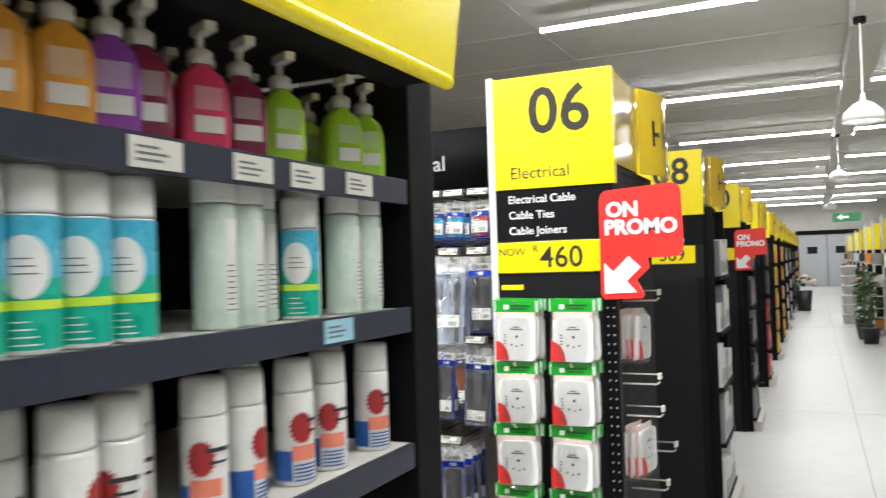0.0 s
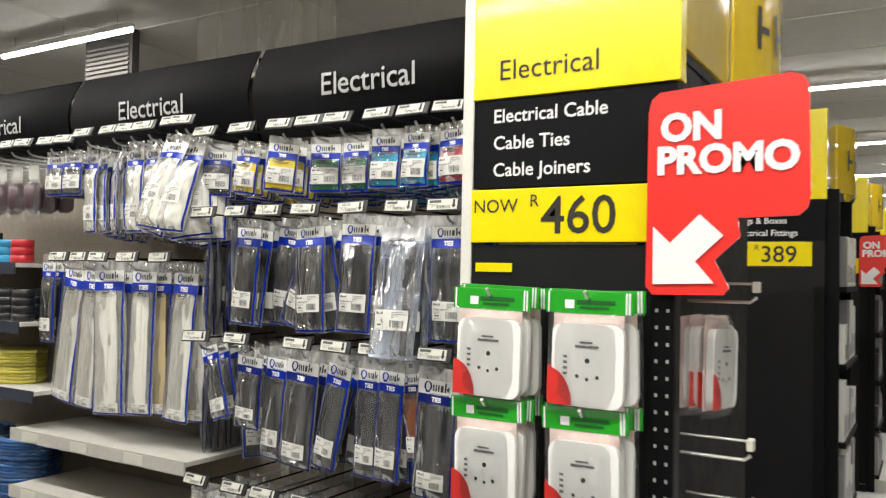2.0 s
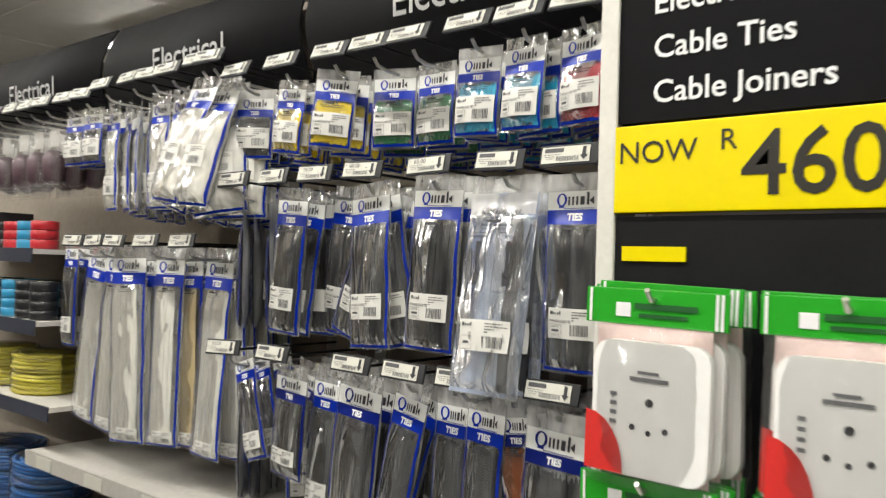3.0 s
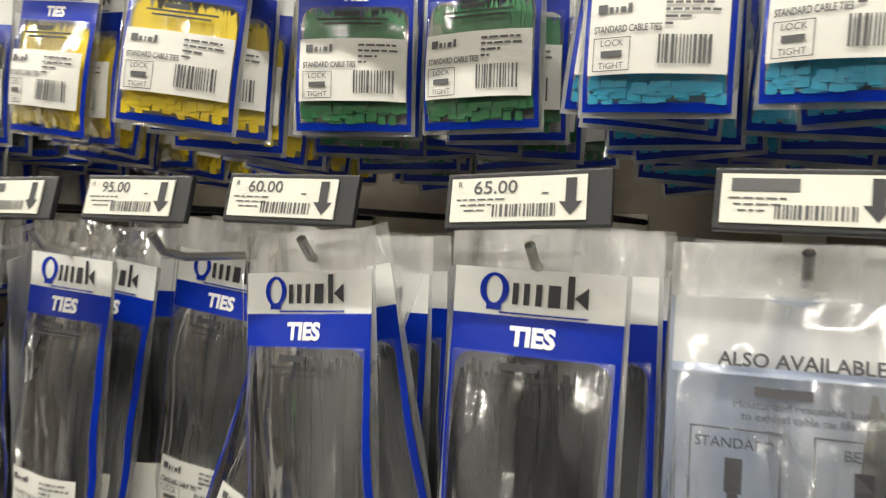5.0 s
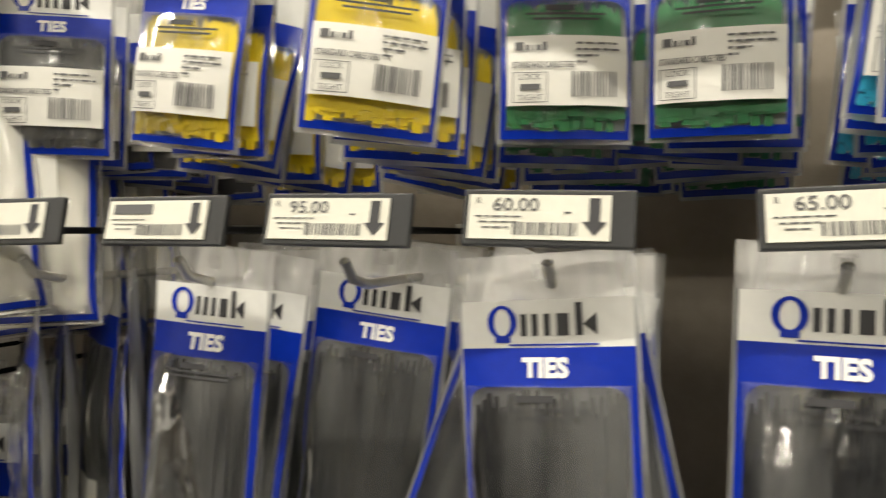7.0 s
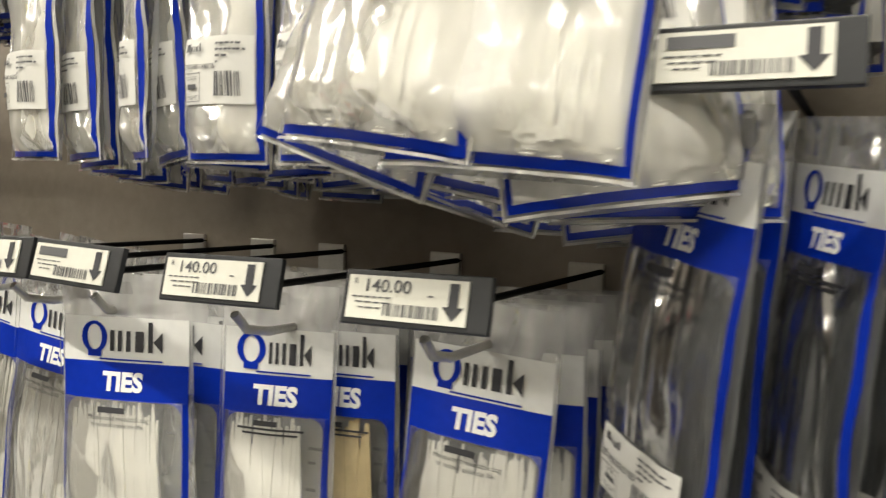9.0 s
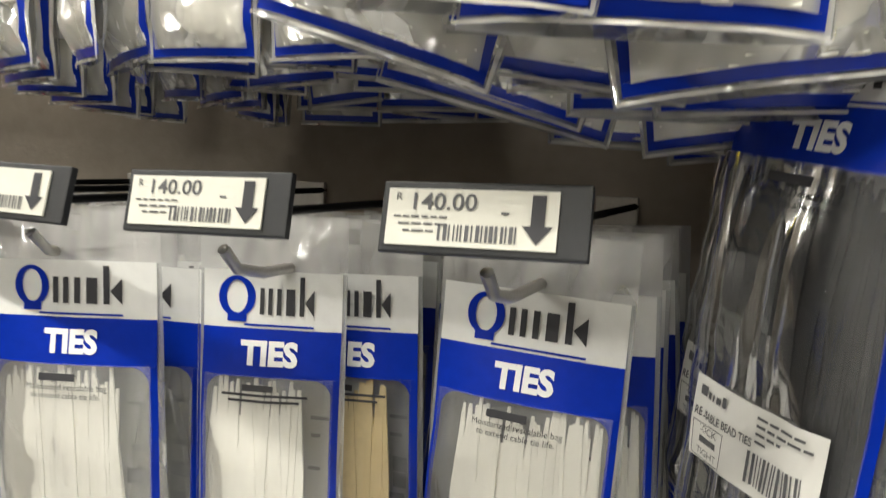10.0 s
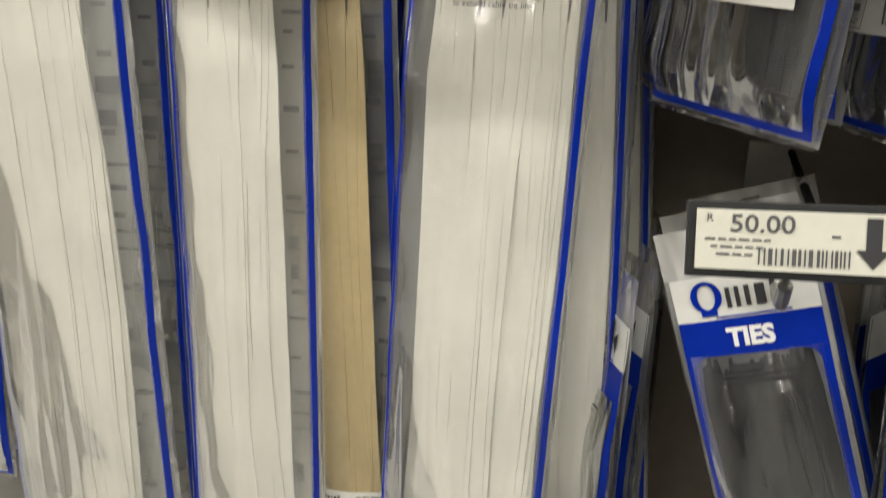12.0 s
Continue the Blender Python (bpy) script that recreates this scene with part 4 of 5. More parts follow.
LONG_B.stack(-1.026, 1.322, 0.142, 6, WHITES, WHITE_BAGS, gap=0.024, yaw=6, roll=-1, seed=81, spread=0.5)
LONG_L.hang(-1.123, 0.062, 1.329, 14, -1.5, 0, True, WHITES, WHITE_BAGS)
LONG_L.stack(-1.118, 1.324, 0.095, 6, WHITES, WHITE_BAGS, gap=0.026, seed=82, roll=0, yaw=8, spread=0.5)
LONG.stack(-1.235, 1.325, 0.100, 6, WHITES, WHITE_BAGS, gap=0.026, seed=83, roll=5, spread=1.5)
LONG.stack(-1.330, 1.330, 0.110, 5, WHITES, WHITE_BAGS, gap=0.03, seed=84, roll=8, spread=1.5)
DARK3N.stack(-1.460, 1.345, 0.110, 4, "narrow clear bag with a blue printed frame", "narrow bags by the shelf end", gap=0.03, seed=85)

# third row
for i, (x, price) in enumerate(((-0.765, "50.00"), (-0.632, ""), (-0.45, ""), (-0.345, ""), (-0.246, ""), (-0.101, ""))):
    peg_hook(x, 1.128 if i else 1.126, 0.050, price, tilt=14, yaw=8 if i == 0 else 0)
NARROW.stack(-0.785, 1.143, 0.096, 3, BLACKS, "third row bags of black ties", gap=0.04, yaw=-4, roll=-18, seed=90)
DARK3N.stack(-0.690, 1.110, 0.150, 5, BLACKS, "third row bags of black ties", gap=0.028, roll=-4, yaw=48, seed=190)
DARK3N.stack(-0.842, 1.105, 0.150, 6, BLACKS, "third row bags of black ties", gap=0.024, roll=3, yaw=-58, seed=191)
DARK3.stack(-0.612, 1.135, 0.066, 6, BLACKS, "third row bags of black ties", gap=0.034, yaw=-5, roll=3, seed=91, spread=1.6)
DARK3N.stack(-0.545, 1.135, 0.085, 4, BLACKS, "third row bags of black ties", gap=0.034, roll=4, seed=92)
DARK3L.stack(-0.452, 1.138, 0.066, 6, BLACKS, "third row bags of black ties", gap=0.034, roll=5, seed=93, spread=1.6)
DARK3N.stack(-0.350, 1.135, 0.070, 6, BLACKS, "third row bags of black ties", gap=0.034, roll=11, seed=94, spread=1.6)
DARK3N.stack(-0.285, 1.132, 0.085, 5, BLACKS, "third row bags of black ties", gap=0.034, roll=2, seed=95)
BROWN3.stack(-0.185, 1.130, 0.085, 4, "clear bag of brown cable ties", "third row bags of black ties", gap=0.034, roll=-8, seed=96)
DARK3N.stack(-0.225, 1.132, 0.080, 5, BLACKS, "third row bags of black ties", gap=0.034, roll=3, seed=97)
DARK3L.stack(-0.105, 1.125, 0.066, 5, BLACKS, "third row bags of black ties", gap=0.036, roll=3, seed=98, spread=1.6)

# fourth row
for i, x in enumerate((-0.707, -0.588, -0.499, -0.388, -0.29, -0.182)):
    peg_hook(x, 0.805, 0.012, "", tilt=25)
    (DARK3L, MED, MED_B)[i % 3].stack(x - 0.012, 0.800, 0.035, 5, BLACKS, "fourth row bags of black ties", gap=0.045, seed=100 + i, yaw=(-6, 4, 8)[i % 3])

# ---- socket packs on the end board ----
GREEN_CARD = mat("green_card", (0.02, 0.36, 0.02), 0.3, vary=0.08, scale=20, coat=0.4)
PLATE = mat("white_socket_plastic", (0.90, 0.895, 0.875), 0.3, vary=0.03, scale=20)
RED_PRINT = mat("red_print", (0.62, 0.03, 0.025), 0.4, vary=0.1, scale=25)
PINK_PRINT = mat("pale_pink_print", (0.80, 0.62, 0.58), 0.5, vary=0.1, scale=25)


def socket_kind():
    at = flat_front(0, 0, 0)
    m = {}
    m["header_card"] = mesh_of("header_card", box(-0.074, 0.074, -0.003, 0.002, -0.030, 0.006, bevel=0.001), GREEN_CARD)
    m["card_print"] = mesh_of("card_print", patch(flat_front(0, 0, -0.003), -0.040, -0.024, -0.022, -0.008), WHITE_TXT)
    m["card_stripe"] = mesh_of("card_stripe", patch(flat_front(0, 0, -0.003), 0, 0.003, -0.029, 0.005), WHITE_TXT)
    bm = patch(flat_front(0, 0, -0.003), -0.02, 0.045, -0.014, -0.008)
    patch(flat_front(0, 0, -0.003), -0.015, 0.035, -0.022, -0.018, bm=bm)
    m["card_caption"] = mesh_of("card_caption", bm, mat("dark_green_ink", (0.01, 0.10, 0.02), 0.5))
    def bulge(u, v, lift):
        k = max(0, 1 - (u / 0.07) ** 2) * max(0, 1 - ((v + 0.11) / 0.085) ** 4)
        return (u, -0.020 * k ** 0.5 - lift + 0.0014 * noise.noise((u * 60, v * 60, 2.0)), v)
    m["film"] = mesh_of("film", patch(bulge, -0.07, 0.07, -0.19, -0.028, 20, 24, 0.002), film("crackly_film", 0.03, (0.85, 0.85, 0.85), rough=0.08, crinkle=0.9, crinkle_scale=34.0), True)
    bm = bmesh.new()
    outline = [(-0.062, -0.175), (-0.062, -0.112)] + [(-0.062 + 0.042 * math.sin(a), -0.175 + 0.065 * math.cos(a) * 0.9) for a in (radians(15 * k) for k in range(7))]
    bm.faces.new([bm.verts.new((x, -0.0175, z)) for x, z in outline])
    m["corner_print"] = mesh_of("corner_print", bm, RED_PRINT)
    m["backing_card"] = mesh_of("backing_card", box(-0.060, 0.060, -0.002, 0.0, -0.178, -0.03), PINK_PRINT)
    m["plate"] = mesh_of("plate", slab(rounded(-0.056, 0.064, -0.176, -0.045, 0.018), 0.012, -0.0155), PLATE)
    bm = bmesh.new()
    for x, z, r in ((0.005, -0.103, 0.0042), (-0.012, -0.128, 0.0032), (0.022, -0.128, 0.0032), (0.005, -0.132, 0.0028)):
        bm.faces.new([bm.verts.new((x + r * math.cos(a), -0.0162, z + r * math.sin(a))) for a in (2 * math.pi * k / 10 for k in range(10))])
    m["pin_hole"] = mesh_of("pin_hole", bm, INK)
    bm = patch(flat_front(0, 0, -0.0155), -0.016, 0.024, -0.083, -0.079)
    patch(flat_front(0, 0, -0.0155), -0.008, 0.014, -0.076, -0.073, bm=bm)
    for k in range(4):
        patch(flat_front(0, 0, -0.0155), -0.036, -0.029, -0.10 - 0.009 * k, -0.096 - 0.009 * k, bm=bm)
    m["rating_print"] = mesh_of("rating_print", bm, GREYINK)
    return m


SOCK = socket_kind()


def socket_pack(x, y, z, yaw, roll, carded=True):
    e = empty("socket_pack", "white wall socket in a clear bag with green card" if carded else "white wall socket in a crumpled clear bag", "wall socket", pose(x, y, z, 0, roll, yaw), "bagged wall sockets")
    if carded:
        card = share("header_card", SOCK["header_card"], e)
        share("card_print", SOCK["card_print"], card)
        for sx in (-0.070, 0.062, 0.067):
            share("card_stripe", SOCK["card_stripe"], card, pose(sx, 0, 0))
        share("card_caption", SOCK["card_caption"], card)
    share("backing_card", SOCK["backing_card"], e)
    share("corner_print", SOCK["corner_print"], e)
    p = share("plate", SOCK["plate"], e)
    share("pin_hole", SOCK["pin_hole"], p)
    share("rating_print", SOCK["rating_print"], p)
    share("film", SOCK["film"], e)


rng = random.Random(5)
for r in range(4):
    for c in range(2):
        hx, hz = 0.083 + 0.175 * c - 0.006 * r, 1.29 - 0.187 * r
        bar = rod([(hx, -0.001, hz - 0.004), (hx, -0.085, hz - 0.004), (hx, -0.095, hz + 0.006)], 0.003)
        tagged(obj("peg_hook", bar, STEEL), "zinc peg hook carrying bagged sockets", "peg hook", "peg hooks on the end board")
        for k in range(4):
            socket_pack(hx + (0 if k == 0 else rng.uniform(-0.006, 0.010)), -0.075 + 0.017 * k, hz + (0 if k == 0 else rng.uniform(0, 0.006)),
                        rng.uniform(-5, 5) - 2, rng.uniform(-2, 2))

# ---- clear packs and bare hooks on the aisle end of the row ----
FILM_CRISP = film("crisp_film", 0.10, (0.85, 0.84, 0.83), rough=0.12, crinkle=0.9)
for z in (1.285, 0.935):
    for k in range(4):
        socket_pack(0.418 - 0.015 * k, 0.095 + rng.uniform(-0.006, 0.006), z + rng.uniform(-0.004, 0.004), 80 + rng.uniform(-8, 8), rng.uniform(-3, 3), False)
for y, z in ((0.088, 1.283), (0.05, 1.035), (0.088, 0.932), (0.3, 0.78), (0.13, 0.70)):
    e = empty("peg_hook", "white-tipped wire hook on the black row end", "peg hook", pose(0.372, y, z), "hooks at the row end")
    part("bar", rod([(0, 0, 0), (0.10, 0, 0), (0.11, 0, 0.008)], 0.003), STEEL, e)
    part("upper_bar", rod([(0, 0, 0.03), (0.115, 0, 0.03)], 0.0022), STEEL, e)
    part("tip", box(0.105, 0.115, -0.011, 0.011, 0.016, 0.034, bevel=0.002), CARD, e, "small white ticket tip")

# ---- goods on the other row ends along the main aisle ----
GOODS = {
    "dark": mat("dark_carton", (0.02, 0.02, 0.022), 0.4, vary=0.3, scale=12, per_object=0.3),
    "grey": mat("grey_carton", (0.22, 0.22, 0.23), 0.4, vary=0.15, scale=10, per_object=0.3),
    "white": mat("white_carton", (0.66, 0.65, 0.62), 0.45, vary=0.08, scale=10, per_object=0.1),
    "red": mat("red_carton", (0.42, 0.03, 0.03), 0.35, vary=0.15, scale=10, per_object=0.25),
    "orange": mat("orange_carton", (0.60, 0.22, 0.03), 0.35, vary=0.15, scale=10, per_object=0.2),
    "yellow": mat("yellow_carton", (0.62, 0.46, 0.04), 0.35, vary=0.15, scale=10, per_object=0.2),
}
for gi, gy in enumerate(ROW_Y):
    e = empty("end_shelves", "black shelf stack on a row end", "shelves", pose(0.372, gy, 0), "row end shelves")
    for k in range(5):
        part("shelf", box(0, 0.075, 0.05, 0.60, 0.08 + 0.30 * k, 0.10 + 0.30 * k), BLACK_METAL, e)
    for yy in (0.035, 0.605):
        part("upright", box(0, 0.05, yy - 0.012, yy + 0.012, 0.0, 1.68), BLACK_METAL, e)
    part("base", box(0, 0.11, 0.05, 0.60, 0.0, 0.075), SHELF_WHITE, e)
    tone = (("white", "grey"), ("dark", "grey"), ("red", "dark"), ("yellow", "orange"), ("orange", "yellow"), ("grey", "white"))[gi % 6]
    rg = random.Random(gi)
    for k in range(5):
        y = 0.06
        while y < 0.52:
            w = rg.uniform(0.07, 0.13) if gi < 5 else rg.uniform(0.22, 0.26)
            h = rg.uniform(0.13, 0.25)
            kind = tone[0] if rg.random() < 0.7 else tone[1]
            c = empty("carton", "small %s product carton on a row end shelf" % kind, "carton", pose(0.372, gy, 0), "cartons on row ends")
            part("box_body", box(0.005, 0.068, y, y + w * 0.92, 0.102 + 0.30 * k, 0.102 + 0.30 * k + h, bevel=0.003), GOODS[kind], c)
            part("box_label", box(0.068, 0.069, y + w * 0.15, y + w * 0.75, 0.12 + 0.30 * k, 0.12 + 0.30 * k + h * 0.35), GOODS[tone[1]], c)
            y += w

# ---- shelf bays further along the ties row ----
BLUE_COIL = mat("blue_cable", (0.03, 0.16, 0.46), 0.35, vary=0.2, scale=30)
YELLOW_COIL = mat("yellow_cable", (0.62, 0.55, 0.05), 0.35, vary=0.2, scale=30)
BLACK_ROLL = mat("black_tape", (0.015, 0.015, 0.017), 0.3, vary=0.2, scale=30)
BLUE_ROLL = mat("blue_tape", (0.03, 0.25, 0.45), 0.3, vary=0.1, scale=30)
RED_ROLL = mat("red_tape", (0.45, 0.02, 0.03), 0.3, vary=0.1, scale=30)


def bay_shelf(x0, x1, z, y0=0.05, lip=None):
    e = empty("bay_shelf", "pale steel shelf with a grey front edge", "shelf", pose(0, 0, 0), "steel bay shelves")
    part("tray", box(x0, x1, y0, 0.298, z - 0.012, z, bevel=0.001), SHELF_WHITE, e)
    part("front_edge", box(x0, x1, y0 - 0.004, y0, z - 0.032, z + 0.002), lip or SHELF_LIP, e)
    n = int((x1 - x0) / 0.22)
    for k in range(n):
        x = x0 + 0.06 + k * 0.22
        part("price_card", box(x, x + 0.07, y0 - 0.006, y0 - 0.004, z - 0.029, z - 0.003), CARD, e)


bay_shelf(-2.30, -1.53, 1.325)
bay_shelf(-2.30, -1.50, 1.155)
bay_shelf(-2.30, -1.42, 0.965)
bay_shelf(-1.52, -0.80, 0.855, 0.05, SHELF_WHITE)
bay_shelf(-2.30, -1.40, 0.56)
bay_shelf(-1.50, -0.80, 0.70, 0.04, SHELF_WHITE)
bay_shelf(-2.30, 0.0, 0.36)


def coil(x, y, z, r, turns, material, label, n):
    e = empty("cable_coil", label, "cable coil", pose(x, y, z), "coils of cable")
    rg = random.Random(n)
    for k in range(turns):
        rr = r * rg.uniform(0.93, 1.04)
        bm = rod([(rr * math.cos(a) + rg.uniform(-0.001, 0.001), rr * 0.8 * math.sin(a), 0.006 + 0.0095 * k + rg.uniform(-0.001, 0.001)) for a in (2 * math.pi * i / 24 for i in range(25))], 0.0055, sides=6)
        part("turn", bm, material, e, smooth=True)
        bm = rod([(rr * 0.8 * math.cos(a), rr * 0.64 * math.sin(a), 0.006 + 0.0095 * k) for a in (2 * math.pi * i / 20 for i in range(21))], 0.0055, sides=6)
        part("turn", bm, material, e, smooth=True)
    bm = lathe([(r * 0.9, 0.0), (r * 1.1, 0.004), (r * 1.12, 0.0095 * turns), (r * 0.95, 0.0095 * turns + 0.006)], 24)
    bmesh.ops.scale(bm, vec=(1, 0.8, 1), verts=bm.verts[:])
    part("wrap", bm, FILM, e, "clear shrink wrap", smooth=True)


for i in range(5):
    coil(-1.66 - 0.21 * (i % 3), 0.15, 0.966 + 0.05 * (i // 3), 0.085, 5, YELLOW_COIL, "yellow cable coil in clear wrap", i)
for i in range(8):
    coil(-1.62 - 0.25 * (i // 4), 0.16, 0.561 + 0.062 * (i % 4), 0.105, 6, BLUE_COIL, "blue cable coil in clear wrap", 20 + i)


def tape(x, y, z, material, label, r=0.032, h=0.022, n=2):
    for k in range(n):
        e = empty("tape_roll", label, "tape roll", pose(x, y, z + k * (h + 0.001)), "rolls of tape")
        part("tape", lathe([(r * 0.96, 0), (r, 0.001), (r, h - 0.001), (r * 0.96, h)], 22), material, e, smooth=True)
        part("core", lathe([(r * 0.5, h), (r * 0.5, h + 0.0006)], 18), CARD, e)


for i in range(6):
    tape(-1.58 - 0.075 * i, 0.10, 1.326, (RED_ROLL, BLUE_ROLL, RED_ROLL, BLACK_ROLL, BLACK_ROLL, BLACK_ROLL)[i], "roll of coloured insulation tape on a shelf", n=3)
for i in range(14):
    tape(-1.55 - 0.078 * (i % 8), 0.09 + 0.09 * (i // 8), 1.156, (BLACK_ROLL, BLACK_ROLL, BLUE_ROLL)[i % 3], "roll of black insulation tape on a shelf", n=4)
for i in range(5):
    c = empty("carton", "small black carton on the shelf", "carton", pose(-1.86 - 0.085 * i, 0.10, 1.326), "black cartons")
    part("box_body", box(-0.038, 0.038, -0.03, 0.08, 0, 0.095, bevel=0.002), GOODS["dark"], c)
    part("box_label", box(-0.03, 0.03, -0.0315, -0.03, 0.03, 0.06), GOODS["white"], c)
PURPLE = mat("smoky_parts", (0.10, 0.06, 0.075), 0.4, vary=0.3, scale=25)
for i, x in enumerate((-1.50, -1.58, -1.66, -1.76, -1.86, -1.96)):
    peg_hook(x, 1.635, 0.055, tilt=25)
    for k in range(3):
        e = empty("parts_bag", "clear bag of small dark electrical parts", "parts bag", pose(x + 0.004 * k, 0.075 + 0.05 * k, 1.628, 0, rng.uniform(-4, 4), rng.uniform(-8, 8)), "clear bags of parts")
        part("film", patch(lambda u, v, lift: (u, -0.014 * max(0, 1 - (u / 0.036) ** 2) ** 0.5 * min(1, -v / 0.05) - lift, v), -0.035, 0.035, -0.17, 0.008, 8, 12, 0.001), FILM_CRISP, e, smooth=True)
        part("label_card", box(-0.02, 0.02, 0.0005, 0.0015, -0.06, -0.02), LABEL, e)
        part("switch", lathe([(0.012, -0.15), (0.024, -0.14), (0.026, -0.09), (0.014, -0.07)], 10), PURPLE, e, smooth=True)
    
# ---- near row end: soaps and sprays ----
e = empty("end_display", "black end display with slate shelf edges and a yellow header", "display shelves", pose(0, 0, 0))
part("side_panel", box(-0.10, 0.372, -1.335, -1.252, 0.0, 1.70, bevel=0.003), BLACK_METAL, e)
part("back_panel", box(-0.10, -0.08, -2.60, -1.354, 0.0, 2.1), BLACK_METAL, e)
part("far_panel", box(-0.10, 0.372, -2.64, -2.602, 0.0, 1.70), BLACK_METAL, e)
part("canopy", box(-0.10, 0.36, -2.60, -1.354, 1.70, 1.72), BLACK_METAL, e)
for z in (1.535, 1.348, 1.150, 0.92, 0.66, 0.40, 0.14):
    sh = part("shelf", box(-0.078, 0.364, -2.60, -1.337, z - 0.014, z), SHELF_WHITE, e)
    part("shelf_edge", box(0.364, 0.372, -2.60, -1.345, z - 0.034, z + 0.002, bevel=0.001), SHELF_LIP, e)
bm = slab([(-2.64, 0), (-1.32, 0), (-1.30, 0.40), (-2.64, 0.40)], 0.012)
bmesh.ops.transform(bm, matrix=Matrix.Translation((0.44, 0, 1.672)) @ Matrix.Rotation(radians(90), 4, "Z") @ Matrix.Rotation(radians(6), 4, "X"), verts=bm.verts[:])
part("header", bm, YELLOW, e, "yellow header board")
part("header_roll", rod([(0.442, -2.64, 1.672), (0.442, -1.345, 1.672)], 0.011, sides=12), YELLOW, e, smooth=True)
part("header_web", box(0.36, 0.44, -2.60, -1.36, 1.672, 1.678), BLACK_METAL, e)
for y, z, c in ((-1.70, 1.519, CARD), (-1.60, 1.519, CARD), (-1.48, 1.519, CARD), (-1.54, 1.333, None), (-1.84, 1.519, CARD)):
    part("price_card", box(0.372, 0.374, y - 0.035, y + 0.03, z - 0.014, z + 0.014), c or mat("blue_card", (0.30, 0.52, 0.62), 0.5), e)
    for k, (a, b) in enumerate(((-0.028, 0.0), (-0.028, 0.012), (-0.028, 0.004))):
        part("price_line", box(0.374, 0.3744, y + a, y + b, z + 0.004 - 0.006 * k, z + 0.0065 - 0.006 * k), GREYINK, e)


def pump_bottle(x, y, z, material, name, yaw, s=1.0):
    e = empty("soap_bottle", "%s hand soap bottle with a frosted pump" % name, "soap bottle", pose(x, y, z, 0, 0, yaw), "pump soap bottles")
    bm = bmesh.new()
    rows = []
    for hw, hd, h in ((0.024, 0.015, 0), (0.026, 0.017, 0.004), (0.027, 0.018, 0.03), (0.026, 0.0175, 0.06), (0.022, 0.015, 0.074), (0.011, 0.010, 0.082), (0.010, 0.010, 0.086)):
        rows.append([bm.verts.new((s * hd * math.copysign(abs(math.cos(a)) ** 0.6, math.cos(a)), s * hw * math.copysign(abs(math.sin(a)) ** 0.6, math.sin(a)), s * h)) for a in (2 * math.pi * k / 20 for k in range(20))])
    for a, b in zip(rows, rows[1:]):
        for k in range(20):
            bm.faces.new((a[k], a[(k + 1) % 20], b[(k + 1) % 20], b[k]))
    bm.faces.new(rows[0][::-1])
    bm.faces.new(rows[-1])
    part("bottle", bm, material, e, smooth=True)
    bm = box(0.0181 * s, 0.0188 * s, -0.015 * s, 0.015 * s, 0.018 * s, 0.034 * s)
    part("label", bm, LABEL, e, "white label")
    part("front_print", box(0.0181 * s, 0.0187 * s, -0.014 * s, 0.014 * s, 0.04 * s, 0.062 * s), mat("soap_print", tuple(min(1, 0.6 * c + 0.25) for c in material.diffuse_color[:3]), 0.4), e)
    part("collar", lathe([(0.0125 * s, 0.086 * s), (0.0125 * s, 0.098 * s), (0.009 * s, 0.101 * s)], 16), PUMP, e, smooth=True)
    part("stem", lathe([(0.004 * s, 0.10 * s), (0.004 * s, 0.116 * s)], 10), PUMP, e)
    part("nozzle", box(-0.008 * s, 0.026 * s, -0.006 * s, 0.006 * s, 0.114 * s, 0.124 * s, bevel=0.002), PUMP, e)


PUMP = mat("frosted_pump", (0.50, 0.48, 0.45), 0.3, vary=0.05, scale=30)


def soap(name, c):
    m = mat("soap_" + name, c, 0.12, vary=0.08, scale=20, coat=0.6)
    m.diffuse_color = (*c, 1)
    return m


SOAPS = {"orange": soap("orange", (0.72, 0.33, 0.04)), "purple": soap("purple", (0.30, 0.07, 0.42)), "plum": soap("plum", (0.22, 0.02, 0.06)),
         "pink": soap("pink", (0.72, 0.05, 0.14)), "green": soap("green", (0.36, 0.62, 0.03))}
for y, c in ((-1.97, "orange"), (-1.905, "orange"), (-1.852, "purple"), (-1.812, "plum"), (-1.727, "pink"), (-1.662, "plum"), (-1.585, "green"), (-1.447, "green"), (-1.385, "green"), (-2.05, "orange"), (-2.12, "pink")):
    pump_bottle(0.325, y, 1.536, SOAPS[c], c, rng.uniform(-10, 10) - 30, 1.1)
    pump_bottle(0.255, y + 0.022, 1.536, SOAPS[c], c, rng.uniform(-12, 12) - 30)

CAN_WHITE = mat("can_white", (0.72, 0.72, 0.69), 0.28, vary=0.05, scale=20, coat=0.3)
CAN_PALE = mat("can_pale_green", (0.60, 0.70, 0.62), 0.28, vary=0.1, scale=15, coat=0.3)
CAN_SKY = mat("can_sky_blue", (0.07, 0.42, 0.58), 0.28, vary=0.1, scale=15, coat=0.3)
CAN_TEAL = mat("can_teal", (0.01, 0.40, 0.28), 0.28, vary=0.08, scale=15, coat=0.3)
CAN_LIME = mat("can_lime", (0.55, 0.75, 0.05), 0.3)
CAN_BURST = mat("can_red_burst", (0.33, 0.02, 0.02), 0.35)
CAN_CORAL = mat("can_coral", (0.75, 0.22, 0.14), 0.35)
CAN_BLUE = mat("can_blue", (0.02, 0.10, 0.38), 0.3, vary=0.1, scale=15)


